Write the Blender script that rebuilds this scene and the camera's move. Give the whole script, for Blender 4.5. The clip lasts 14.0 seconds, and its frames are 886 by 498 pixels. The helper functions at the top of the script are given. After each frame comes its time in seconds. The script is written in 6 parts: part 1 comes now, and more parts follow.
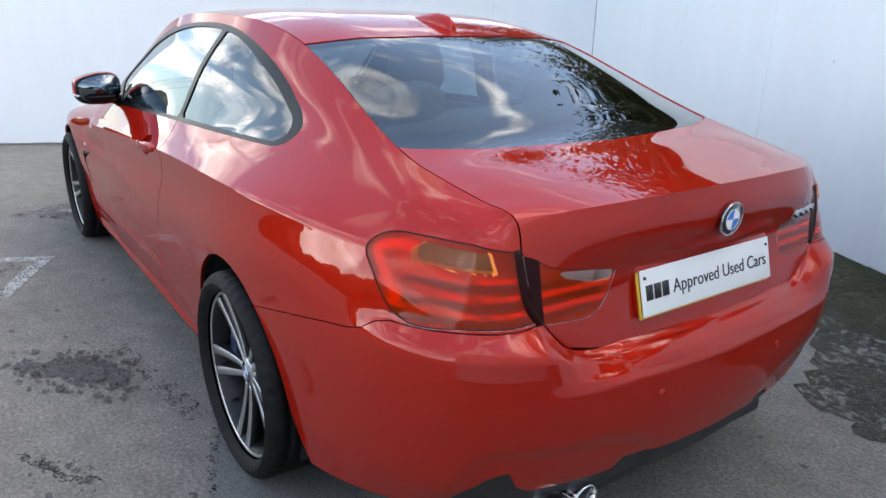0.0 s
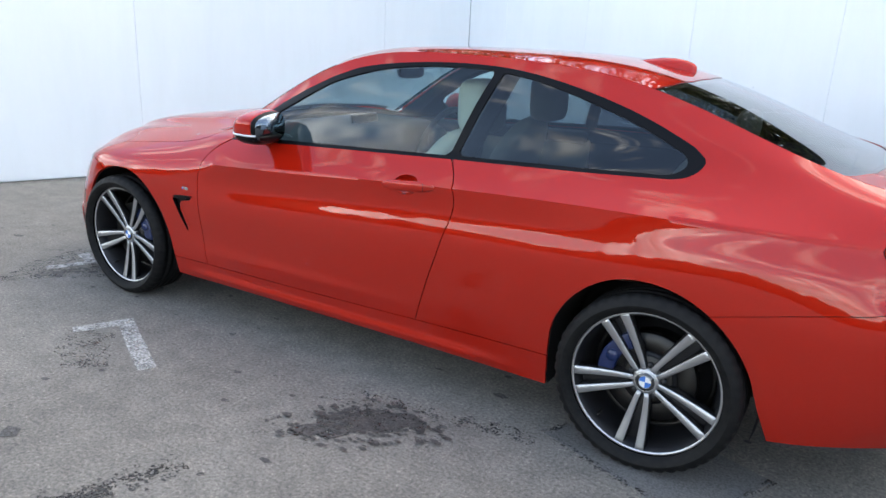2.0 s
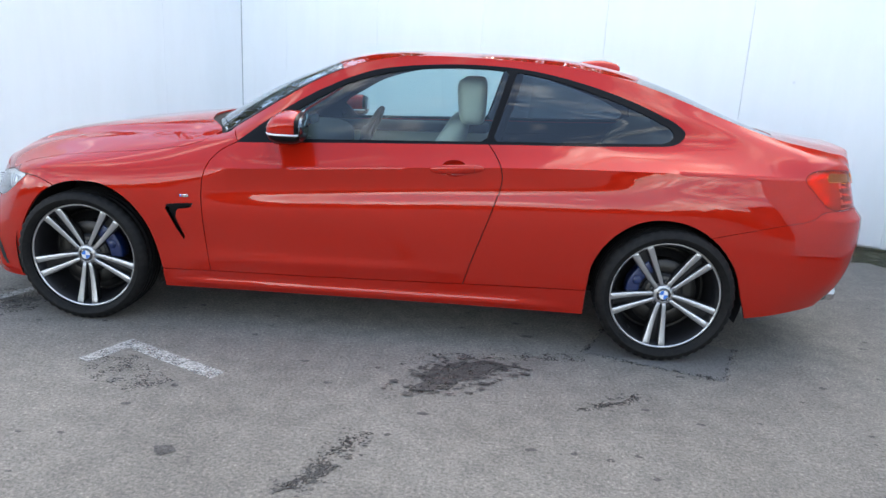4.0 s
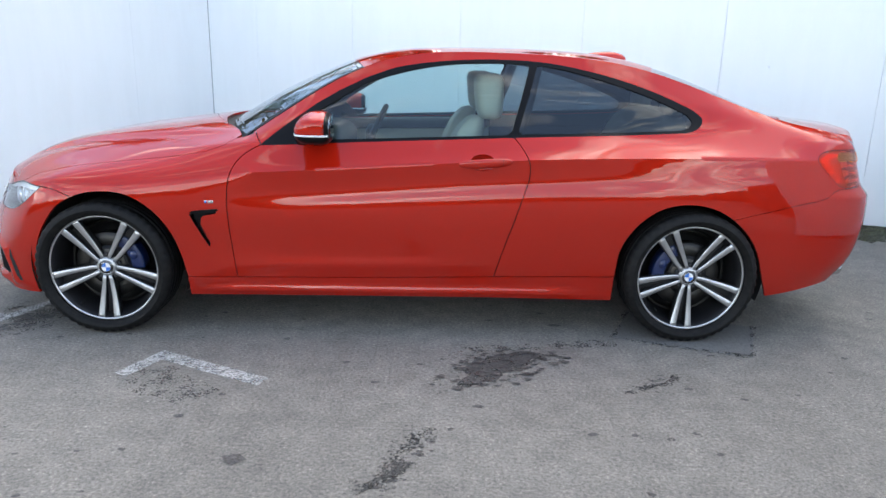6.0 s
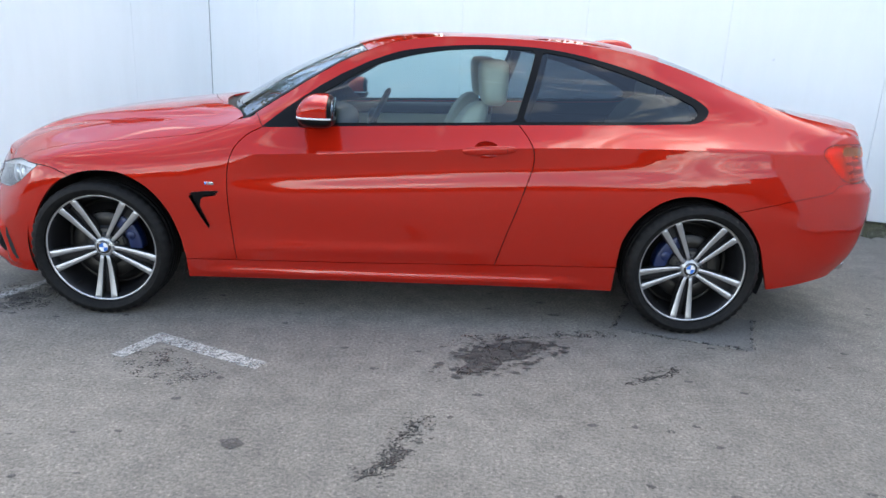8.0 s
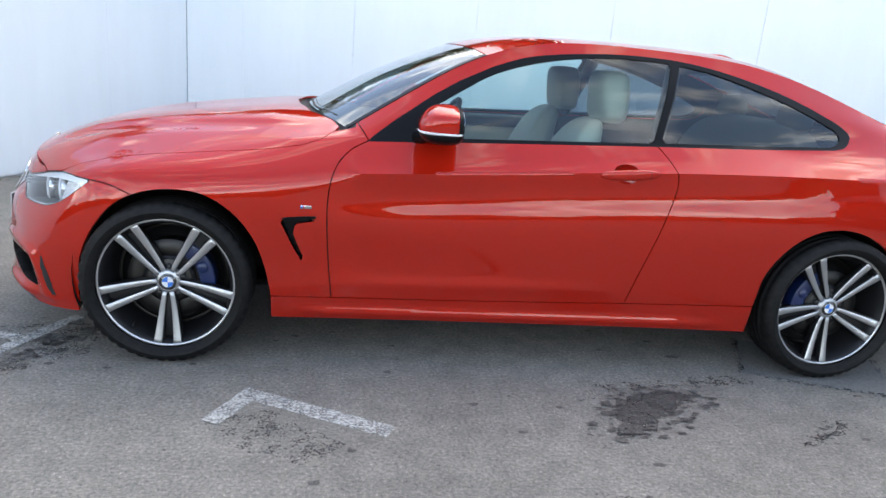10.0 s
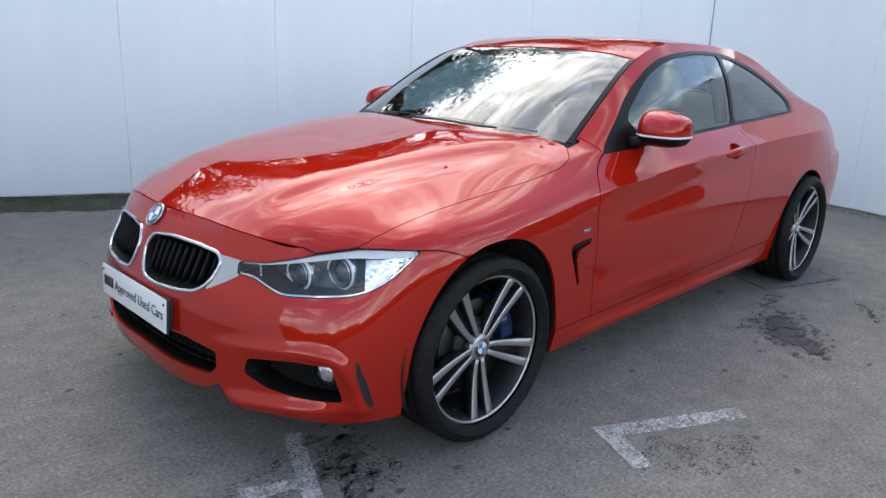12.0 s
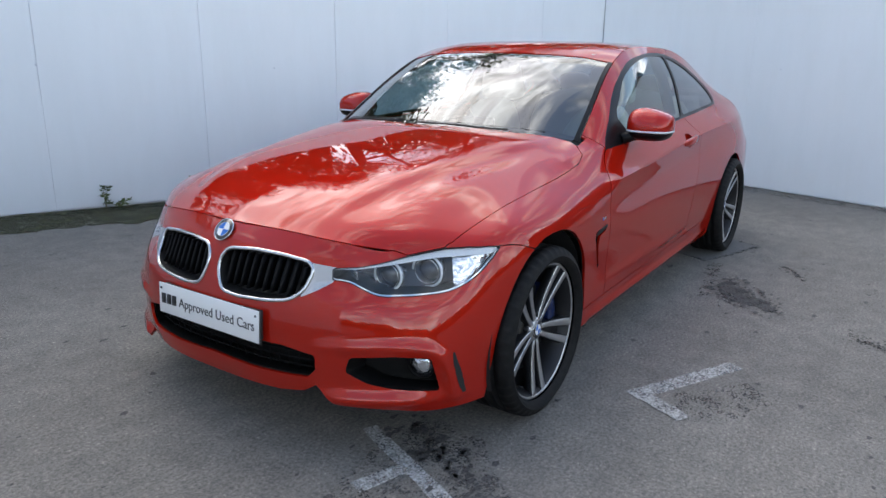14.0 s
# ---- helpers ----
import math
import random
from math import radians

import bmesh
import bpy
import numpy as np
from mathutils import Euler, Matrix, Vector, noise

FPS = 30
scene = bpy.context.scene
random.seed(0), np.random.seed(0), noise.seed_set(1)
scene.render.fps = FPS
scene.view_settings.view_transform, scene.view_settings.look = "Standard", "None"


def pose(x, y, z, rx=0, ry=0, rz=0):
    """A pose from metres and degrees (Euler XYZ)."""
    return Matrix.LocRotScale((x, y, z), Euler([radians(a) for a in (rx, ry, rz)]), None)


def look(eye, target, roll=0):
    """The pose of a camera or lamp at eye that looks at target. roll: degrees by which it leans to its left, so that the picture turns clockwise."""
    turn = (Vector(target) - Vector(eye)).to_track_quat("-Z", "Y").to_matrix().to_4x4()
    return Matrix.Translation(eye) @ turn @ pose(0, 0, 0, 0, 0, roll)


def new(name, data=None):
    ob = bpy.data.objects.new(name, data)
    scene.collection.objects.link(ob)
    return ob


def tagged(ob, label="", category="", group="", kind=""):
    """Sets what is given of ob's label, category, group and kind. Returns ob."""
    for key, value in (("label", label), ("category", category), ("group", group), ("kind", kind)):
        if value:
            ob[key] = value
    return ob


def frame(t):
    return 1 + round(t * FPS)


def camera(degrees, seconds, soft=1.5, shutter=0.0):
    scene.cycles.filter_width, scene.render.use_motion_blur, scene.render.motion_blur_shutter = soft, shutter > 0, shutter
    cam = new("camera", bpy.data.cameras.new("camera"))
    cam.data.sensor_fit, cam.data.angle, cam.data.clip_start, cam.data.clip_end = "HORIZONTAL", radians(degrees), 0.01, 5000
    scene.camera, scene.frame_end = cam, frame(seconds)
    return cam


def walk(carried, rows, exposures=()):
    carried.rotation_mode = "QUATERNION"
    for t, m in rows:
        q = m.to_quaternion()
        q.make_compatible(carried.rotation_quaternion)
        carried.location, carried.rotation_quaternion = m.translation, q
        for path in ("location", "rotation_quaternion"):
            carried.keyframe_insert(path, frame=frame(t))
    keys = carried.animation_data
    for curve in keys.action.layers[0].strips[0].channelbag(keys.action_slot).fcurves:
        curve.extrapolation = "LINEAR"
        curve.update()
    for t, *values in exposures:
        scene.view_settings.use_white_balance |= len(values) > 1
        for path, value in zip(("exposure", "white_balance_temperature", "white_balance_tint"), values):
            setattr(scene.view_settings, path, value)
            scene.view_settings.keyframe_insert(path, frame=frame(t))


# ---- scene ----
cam = camera(64.0, 14.0)
PATH = [
    (0, (3.324, -1.516, 1.388), (1.784, -0.413, 0.75), 1.4),
    (0.5, (3.185, -1.666, 1.368), (1.662, -0.539, 0.728), 1.9),
    (1, (2.853, -2.129, 1.405), (1.415, -0.859, 0.838), 1.0),
    (1.5, (2.383, -2.62, 1.412), (1.135, -1.157, 0.863), 2.2),
    (2, (1.916, -3.132, 1.429), (0.939, -1.486, 0.85), 2.8),
    (2.5, (1.463, -3.574, 1.434), (0.802, -1.769, 0.883), 3.3),
    (3, (1.084, -3.959, 1.402), (0.685, -2.073, 0.866), 3.8),
    (5.5, (0.138, -4.153, 1.318), (0.178, -2.22, 0.807), 1.4),
    (6, (0.133, -4.142, 1.328), (0.177, -2.212, 0.806), 1.3),
    (6.5, (0.132, -4.128, 1.36), (0.181, -2.206, 0.811), 1.7),
    (7, (0.129, -4.131, 1.351), (0.181, -2.208, 0.802), 2.2),
    (9.5, (-0.188, -3.908, 1.284), (-0.076, -1.995, 0.714), 4.3),
    (10, (-0.749, -3.583, 1.265), (-0.462, -1.676, 0.735), 5.0),
    (10.5, (-1.388, -3.244, 1.223), (-0.842, -1.376, 0.763), 4.6),
    (11, (-1.968, -2.891, 1.258), (-1.125, -1.151, 0.745), 3.2),
    (11.5, (-2.567, -2.629, 1.291), (-1.457, -1.041, 0.794), 3.3),
    (12, (-3.067, -2.319, 1.275), (-1.704, -0.956, 0.74), 2.0),
    (12.5, (-3.446, -2.089, 1.314), (-1.919, -0.914, 0.777), 1.0),
    (13, (-3.631, -1.972, 1.337), (-2.061, -0.857, 0.796), 0.5),
    (13.5, (-3.645, -1.949, 1.334), (-2.059, -0.86, 0.789), 0.7),
    (14, (-3.654, -1.938, 1.322), (-2.055, -0.864, 0.782), 0.8),
]
EXPOSURES = [(0.0, 1.66, 7350, 8), (1.0, 1.76, 7350, 8), (3.0, 1.90, 7300, 8), (7.0, 1.87, 7250, 8), (10.5, 1.90, 7250, 8), (11.0, 1.84, 7200, 8), (11.5, 1.52, 7200, 9), (12.0, 1.40, 7100, 9), (14.0, 1.23, 7000, 9)]
walk(cam, [(t, look(eye, target, roll)) for t, eye, target, roll in PATH], EXPOSURES)

# ---- light ----
SUN_AZ, SUN_EL = 32.0, 50.0      # degrees from +y towards +x, and above the ground
sun_dir = Vector((math.sin(radians(SUN_AZ)) * math.cos(radians(SUN_EL)), math.cos(radians(SUN_AZ)) * math.cos(radians(SUN_EL)), math.sin(radians(SUN_EL))))
world = bpy.data.worlds.new("world")
scene.world = world
world.use_nodes = True
wn, wl = world.node_tree.nodes, world.node_tree.links
wn.clear()
w_out = wn.new("ShaderNodeOutputWorld")
w_bg = wn.new("ShaderNodeBackground")
w_sky = wn.new("ShaderNodeTexSky")
w_sky.sky_type = "NISHITA"
w_sky.sun_disc = False
w_sky.sun_elevation = radians(SUN_EL)
w_sky.sun_rotation = radians(SUN_AZ)
w_bg.inputs["Strength"].default_value = 0.16
w_co = wn.new("ShaderNodeTexCoord")
w_map = wn.new("ShaderNodeMapping")
w_map.inputs["Scale"].default_value = (1.0, 1.0, 2.6)
w_noise = wn.new("ShaderNodeTexNoise")
w_noise.inputs["Scale"].default_value = 4.4
w_noise.inputs["Detail"].default_value = 9.0
w_noise.inputs["Roughness"].default_value = 0.58
w_noise.inputs["Distortion"].default_value = 0.35
w_ramp = wn.new("ShaderNodeValToRGB")
w_ramp.color_ramp.elements[0].position = 0.52
w_ramp.color_ramp.elements[1].position = 0.72
w_mix = wn.new("ShaderNodeMix")
w_mix.data_type = "RGBA"
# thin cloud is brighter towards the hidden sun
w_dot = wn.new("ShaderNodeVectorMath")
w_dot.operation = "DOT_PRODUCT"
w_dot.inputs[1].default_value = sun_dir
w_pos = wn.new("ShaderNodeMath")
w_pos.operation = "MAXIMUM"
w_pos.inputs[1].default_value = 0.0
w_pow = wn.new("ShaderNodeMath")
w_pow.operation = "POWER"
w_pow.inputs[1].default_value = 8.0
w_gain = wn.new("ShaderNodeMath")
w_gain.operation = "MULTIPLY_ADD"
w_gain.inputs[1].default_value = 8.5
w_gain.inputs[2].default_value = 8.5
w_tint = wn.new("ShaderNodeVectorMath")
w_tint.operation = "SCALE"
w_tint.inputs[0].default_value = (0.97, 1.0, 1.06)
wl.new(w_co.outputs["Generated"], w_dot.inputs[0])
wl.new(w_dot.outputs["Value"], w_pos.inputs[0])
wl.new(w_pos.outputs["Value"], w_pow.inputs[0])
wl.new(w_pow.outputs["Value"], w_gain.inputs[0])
# finer streaks thin the cloud
w_fine = wn.new("ShaderNodeTexNoise")
w_fine.inputs["Scale"].default_value = 9.0
w_fine.inputs["Detail"].default_value = 8.0
w_fine.inputs["Roughness"].default_value = 0.6
w_fine.inputs["Distortion"].default_value = 0.9
w_turn = wn.new("ShaderNodeMapping")
w_turn.inputs["Rotation"].default_value = (0.3, 0.5, 0.6)
w_turn.inputs["Scale"].default_value = (0.55, 1.6, 1.3)
w_span = wn.new("ShaderNodeMapRange")
w_span.inputs["From Min"].default_value = 0.36
w_span.inputs["From Max"].default_value = 0.64
w_span.inputs["To Min"].default_value = 0.30
w_span.inputs["To Max"].default_value = 1.30
w_thin = wn.new("ShaderNodeMath")
w_thin.operation = "MULTIPLY"
wl.new(w_co.outputs["Generated"], w_turn.inputs["Vector"])
wl.new(w_turn.outputs["Vector"], w_fine.inputs["Vector"])
wl.new(w_fine.outputs["Fac"], w_span.inputs["Value"])
wl.new(w_span.outputs["Result"], w_thin.inputs[0])
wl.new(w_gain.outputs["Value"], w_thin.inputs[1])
# cloud banks lie brighter and closer together towards the horizon
w_xyz = wn.new("ShaderNodeSeparateXYZ")
w_low = wn.new("ShaderNodeMapRange")
w_low.interpolation_type = "SMOOTHSTEP"
w_low.inputs["From Min"].default_value = 0.62
w_low.inputs["From Max"].default_value = 0.02
w_low.inputs["To Min"].default_value = 0.0
w_low.inputs["To Max"].default_value = 1.0
w_lift = wn.new("ShaderNodeMath")
w_lift.operation = "MULTIPLY_ADD"
w_lift.inputs[1].default_value = 0.95
w_lift.inputs[2].default_value = 0.90
w_bank = wn.new("ShaderNodeMath")
w_bank.operation = "MULTIPLY"
wl.new(w_co.outputs["Generated"], w_xyz.inputs["Vector"])
wl.new(w_xyz.outputs["Z"], w_low.inputs["Value"])
wl.new(w_low.outputs["Result"], w_lift.inputs[0])
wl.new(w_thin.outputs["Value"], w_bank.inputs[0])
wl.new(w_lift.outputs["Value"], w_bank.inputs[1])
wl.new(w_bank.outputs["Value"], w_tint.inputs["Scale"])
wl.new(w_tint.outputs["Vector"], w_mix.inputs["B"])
wl.new(w_co.outputs["Generated"], w_map.inputs["Vector"])
wl.new(w_map.outputs["Vector"], w_noise.inputs["Vector"])
w_more = wn.new("ShaderNodeMath")
w_more.operation = "MULTIPLY_ADD"
w_more.inputs[1].default_value = 0.18
wl.new(w_pow.outputs["Value"], w_more.inputs[0])
w_close = wn.new("ShaderNodeMath")
w_close.operation = "MULTIPLY_ADD"
w_close.inputs[1].default_value = 0.10
wl.new(w_low.outputs["Result"], w_close.inputs[0])
wl.new(w_noise.outputs["Fac"], w_close.inputs[2])
wl.new(w_close.outputs["Value"], w_more.inputs[2])
wl.new(w_more.outputs["Value"], w_ramp.inputs["Fac"])
wl.new(w_ramp.outputs["Color"], w_mix.inputs["Factor"])
wl.new(w_sky.outputs["Color"], w_mix.inputs["A"])
wl.new(w_mix.outputs["Result"], w_bg.inputs["Color"])
wl.new(w_bg.outputs["Background"], w_out.inputs["Surface"])

sun_data = bpy.data.lights.new("sun", "SUN")
sun_data.energy = 0.22
sun_data.angle = radians(70)
sun_data.color = (1.0, 0.95, 0.88)
sun = new("sun", sun_data)
sun.matrix_world = look(sun_dir * 20, (0, 0, 0))


# ---- materials ----
def material(name, color, rough=0.5, metal=0.0, coat=0.0, spec=0.5, coat_rough=0.03):
    m = bpy.data.materials.new(name)
    m.use_nodes = True
    b = m.node_tree.nodes["Principled BSDF"]
    b.inputs["Base Color"].default_value = (*color, 1)
    b.inputs["Roughness"].default_value = rough
    b.inputs["Metallic"].default_value = metal
    b.inputs["Coat Weight"].default_value = coat
    b.inputs["Coat Roughness"].default_value = coat_rough
    b.inputs["Specular IOR Level"].default_value = spec
    return m


def nodes_of(m):
    return m.node_tree.nodes, m.node_tree.links, m.node_tree.nodes["Principled BSDF"]


def noise_node(m, scale, detail=4.0, rough=0.55, stretch=(1, 1, 1), source="Object"):
    n, l, _ = nodes_of(m)
    co = n.new("ShaderNodeTexCoord")
    mp = n.new("ShaderNodeMapping")
    mp.inputs["Scale"].default_value = stretch
    t = n.new("ShaderNodeTexNoise")
    t.inputs["Scale"].default_value = scale
    t.inputs["Detail"].default_value = detail
    t.inputs["Roughness"].default_value = rough
    l.new(co.outputs[source], mp.inputs["Vector"])
    l.new(mp.outputs["Vector"], t.inputs["Vector"])
    return t.outputs["Fac"]


def ramp(m, value, stops):
    n, l, _ = nodes_of(m)
    r = n.new("ShaderNodeValToRGB")
    e = r.color_ramp.elements
    while len(e) < len(stops):
        e.new(0.5)
    for k, (p, c) in enumerate(stops):
        e[k].position = p
        e[k].color = (*c, 1) if len(c) == 3 else c
    l.new(value, r.inputs["Fac"])
    return r.outputs["Color"]


def mixed(m, factor, a, b, mode="MIX"):
    n, l, _ = nodes_of(m)
    x = n.new("ShaderNodeMix")
    x.data_type = "RGBA"
    x.blend_type = mode
    for key, v in (("Factor", factor), ("A", a), ("B", b)):
        if isinstance(v, (int, float)):
            x.inputs[key].default_value = v
        elif isinstance(v, tuple):
            x.inputs[key].default_value = (*v, 1)
        else:
            l.new(v, x.inputs[key])
    return x.outputs["Result"]


def bump(m, value, strength, distance=0.002):
    n, l, b = nodes_of(m)
    p = n.new("ShaderNodeBump")
    p.inputs["Strength"].default_value = strength
    p.inputs["Distance"].default_value = distance
    l.new(value, p.inputs["Height"])
    if b.inputs["Normal"].is_linked:
        l.new(b.inputs["Normal"].links[0].from_socket, p.inputs["Normal"])
    l.new(p.outputs["Normal"], b.inputs["Normal"])


def speckled(m, a, b, scale, low=0.4, high=0.6, detail=5.0):
    l = m.node_tree.links
    c = ramp(m, noise_node(m, scale, detail), [(low, a), (high, b)])
    l.new(c, nodes_of(m)[2].inputs["Base Color"])
    return c


def glass_material(name, tint, ior=1.5):
    m = bpy.data.materials.new(name)
    m.use_nodes = True
    n, l = m.node_tree.nodes, m.node_tree.links
    n.clear()
    out = n.new("ShaderNodeOutputMaterial")
    tr = n.new("ShaderNodeBsdfTransparent")
    tr.inputs["Color"].default_value = (*tint, 1)
    gl = n.new("ShaderNodeBsdfGlossy")
    gl.inputs["Roughness"].default_value = 0.0
    gl.inputs["Color"].default_value = (0.95, 0.97, 1.0, 1)
    lw = n.new("ShaderNodeLayerWeight")
    lw.inputs["Blend"].default_value = 0.5
    pw = n.new("ShaderNodeMath")
    pw.operation = "POWER"
    pw.inputs[1].default_value = 4.0
    ma = n.new("ShaderNodeMath")
    ma.operation = "MULTIPLY_ADD"
    ma.inputs[1].default_value = 1.0 - 2.0 * (ior - 1) ** 2 / (ior + 1) ** 2
    ma.inputs[2].default_value = 2.0 * (ior - 1) ** 2 / (ior + 1) ** 2
    mx = n.new("ShaderNodeMixShader")
    l.new(lw.outputs["Facing"], pw.inputs[0])
    l.new(pw.outputs["Value"], ma.inputs[0])
    l.new(ma.outputs["Value"], mx.inputs["Fac"])
    l.new(tr.outputs["BSDF"], mx.inputs[1])
    l.new(gl.outputs["BSDF"], mx.inputs[2])
    l.new(mx.outputs["Shader"], out.inputs["Surface"])
    return m


RED = material("red_metallic_paint", (0.41, 0.0125, 0.0048), 0.45, 0.30, 1.0, 0.0, 0.008)
RED.node_tree.nodes["Principled BSDF"].inputs["Specular Tint"].default_value = (0.10, 0.003, 0.0005, 1)
_f = noise_node(RED, 900.0, 2.0)
RED.node_tree.links.new(ramp(RED, _f, [(0.3, (0.385, 0.0117, 0.0045)), (0.7, (0.440, 0.0135, 0.0053))]), nodes_of(RED)[2].inputs["Base Color"])
BLACK_GLOSS = material("gloss_black_trim", (0.005, 0.005, 0.006), 0.30, 0, 0.0, 0.14)
BLACK_PLASTIC = material("black_textured_plastic", (0.022, 0.022, 0.023), 0.55)
bump(BLACK_PLASTIC, noise_node(BLACK_PLASTIC, 500.0), 0.25, 0.001)
MESH = material("black_mesh", (0.004, 0.004, 0.004), 0.7, 0, 0, 0.2)
DARK = material("dark_underbody", (0.012, 0.012, 0.012), 0.8)
RUBBER = material("tyre_rubber", (0.010, 0.010, 0.0105), 0.62, 0, 0, 0.18)
speckled(RUBBER, (0.006, 0.006, 0.0065), (0.013, 0.0125, 0.012), 45.0, 0.35, 0.7)
CHROME = material("chrome", (0.66, 0.67, 0.68), 0.07, 1.0)
SATIN = material("satin_silver", (0.50, 0.50, 0.51), 0.18, 1.0)
ALLOY = material("machined_alloy", (0.50, 0.505, 0.515), 0.34, 0.9)
bump(ALLOY, noise_node(ALLOY, 260.0, 3.0), 0.06, 0.0005)
ALLOY_DARK = material("dark_grey_alloy_paint", (0.030, 0.031, 0.034), 0.38, 0.5, 0.2)
BARREL = material("dark_rim_well", (0.014, 0.014, 0.016), 0.45, 0.3)
STEEL = material("brake_disc_steel", (0.055, 0.053, 0.051), 0.45, 1.0)
BLUE = material("blue_caliper_paint", (0.004, 0.016, 0.075), 0.35, 0, 0.3)
BADGE_BLUE = material("badge_blue_enamel", (0.03, 0.16, 0.55), 0.15, 0, 1.0)
WHITE_GLOSS = material("white_enamel", (0.8, 0.8, 0.8), 0.2, 0, 0.6)
LEATHER = material("cream_leather", (0.52, 0.46, 0.37), 0.5)
bump(LEATHER, noise_node(LEATHER, 240.0), 0.2, 0.001)
LAMP_SILVER = material("lamp_reflector", (0.70, 0.71, 0.72), 0.16, 0.9)
bump(LAMP_SILVER, noise_node(LAMP_SILVER, 38.0, 1.0), 0.35, 0.02)
PROJECTOR = material("projector_glass", (0.05, 0.052, 0.056), 0.08, 0.3, 0.8)
LAMP_GREY = material("lamp_housing_grey", (0.040, 0.041, 0.044), 0.32, 0.3)
LAMP_WHITE = material("frosted_light_guide", (0.82, 0.84, 0.86), 0.25, 0, 0.8)
LAMP_PALE = material("lamp_back_plate", (0.85, 0.83, 0.80), 0.4, 0.0)
LAMP_DARK = material("lamp_dark_insert", (0.022, 0.003, 0.003), 0.45, 0, 0.0, 0.15)
GUIDE_RED = material("orange_red_light_guide", (1.0, 0.42, 0.22), 0.25, 0, 0.6)
AMBER_GUIDE = material("amber_light_guide", (0.95, 0.24, 0.01), 0.25, 0, 0.8)
PLATE_WHITE = material("white_sign_plate", (0.80, 0.80, 0.79), 0.3, 0, 0.3)
PLATE_YELLOW = material("yellow_plate", (0.75, 0.50, 0.03), 0.35, 0, 0.3)
INK = material("black_lettering", (0.015, 0.015, 0.016), 0.5)
MIRROR = material("mirror_glass", (0.14, 0.17, 0.20), 0.02, 1.0)
TRIM_DARK = material("dark_interior_trim", (0.025, 0.025, 0.028), 0.6)
GLASS_CLEAR = glass_material("windscreen_glass", (0.38, 0.48, 0.50), 1.62)
GLASS_TINT = glass_material("dark_tinted_glass", (0.21, 0.26, 0.29), 1.42)
GLASS_SIDE = glass_material("side_glass", (0.64, 0.79, 0.79), 1.45)
LENS_CLEAR = glass_material("clear_lamp_lens", (0.94, 0.95, 0.96), 1.36)


def plastic_lens(name, tint, body, share, ior):
    """Coloured clear plastic that also scatters some light."""
    m = glass_material(name, tint, ior)
    n, l = m.node_tree.nodes, m.node_tree.links
    d = n.new("ShaderNodeBsdfDiffuse")
    d.inputs["Color"].default_value = (*body, 1)
    t = n.new("ShaderNodeBsdfTranslucent")
    t.inputs["Color"].default_value = (*body, 1)
    a, b = n.new("ShaderNodeMixShader"), n.new("ShaderNodeMixShader")
    a.inputs["Fac"].default_value, b.inputs["Fac"].default_value = 0.4, share
    mx = next(x for x in n if x.bl_idname == "ShaderNodeMixShader" and x.inputs["Fac"].is_linked)
    clear = mx.inputs[1].links[0].from_socket
    l.new(d.outputs["BSDF"], a.inputs[1])
    l.new(t.outputs["BSDF"], a.inputs[2])
    l.new(clear, b.inputs[1])
    l.new(a.outputs["Shader"], b.inputs[2])
    l.new(b.outputs["Shader"], mx.inputs[1])
    return m


LENS_AMBER = plastic_lens("amber_lamp_lens", (0.90, 0.38, 0.02), (0.60, 0.18, 0.005), 0.35, 1.28)
LENS_RED = plastic_lens("red_lamp_lens", (1.0, 0.13, 0.020), (1.0, 0.080, 0.012), 0.30, 1.22)


# ---- mesh helpers ----
def mesh_object(name, bm, mat, parent=None, label="", smooth=True, mats=()):
    me = bpy.data.meshes.new(name)
    bm.normal_update()
    bm.to_mesh(me)
    bm.free()
    for m in (mats or (mat,)):
        me.materials.append(m)
    if smooth:
        me.polygons.foreach_set("use_smooth", [True] * len(me.polygons))
    ob = new(name, me)
    if parent is not None:
        ob.parent = parent
    if label:
        tagged(ob, label)
    return ob


def part(name, bm, mat, parent, label="", smooth=True, mats=()):
    return mesh_object(name, bm, mat, parent, label, smooth, mats)


def box_bm(sx, sy, sz, m=None, bevel=0.0, seg=2):
    bm = bmesh.new()
    bmesh.ops.create_cube(bm, size=1.0, matrix=Matrix.Diagonal((sx, sy, sz, 1)))
    if bevel:
        bmesh.ops.bevel(bm, geom=bm.edges[:], offset=bevel, segments=seg, profile=0.5, affect="EDGES")
    if m is not None:
        bm.transform(m)
    return bm


def merge(*bms):
    out = bmesh.new()
    for b in bms:
        me = bpy.data.meshes.new("tmp")
        b.to_mesh(me)
        b.free()
        out.from_mesh(me)
        bpy.data.meshes.remove(me)
    return out


def lathe_bm(profile, steps=64, m=None, closed=False):
    """Turns (radius, depth) pairs round the y axis."""
    bm = bmesh.new()
    rings = []
    for r, d in profile:
        rings.append([bm.verts.new((r * math.cos(2 * math.pi * k / steps), d, r * math.sin(2 * math.pi * k / steps))) for k in range(steps)])
    pairs = list(zip(rings, rings[1:])) + ([(rings[-1], rings[0])] if closed else [])
    for a, b in pairs:
        for k in range(steps):
            bm.faces.new((a[k], a[(k + 1) % steps], b[(k + 1) % steps], b[k]))
    bmesh.ops.remove_doubles(bm, verts=bm.verts[:], dist=1e-6)
    bmesh.ops.recalc_face_normals(bm, faces=bm.faces[:])
    if m is not None:
        bm.transform(m)
    return bm


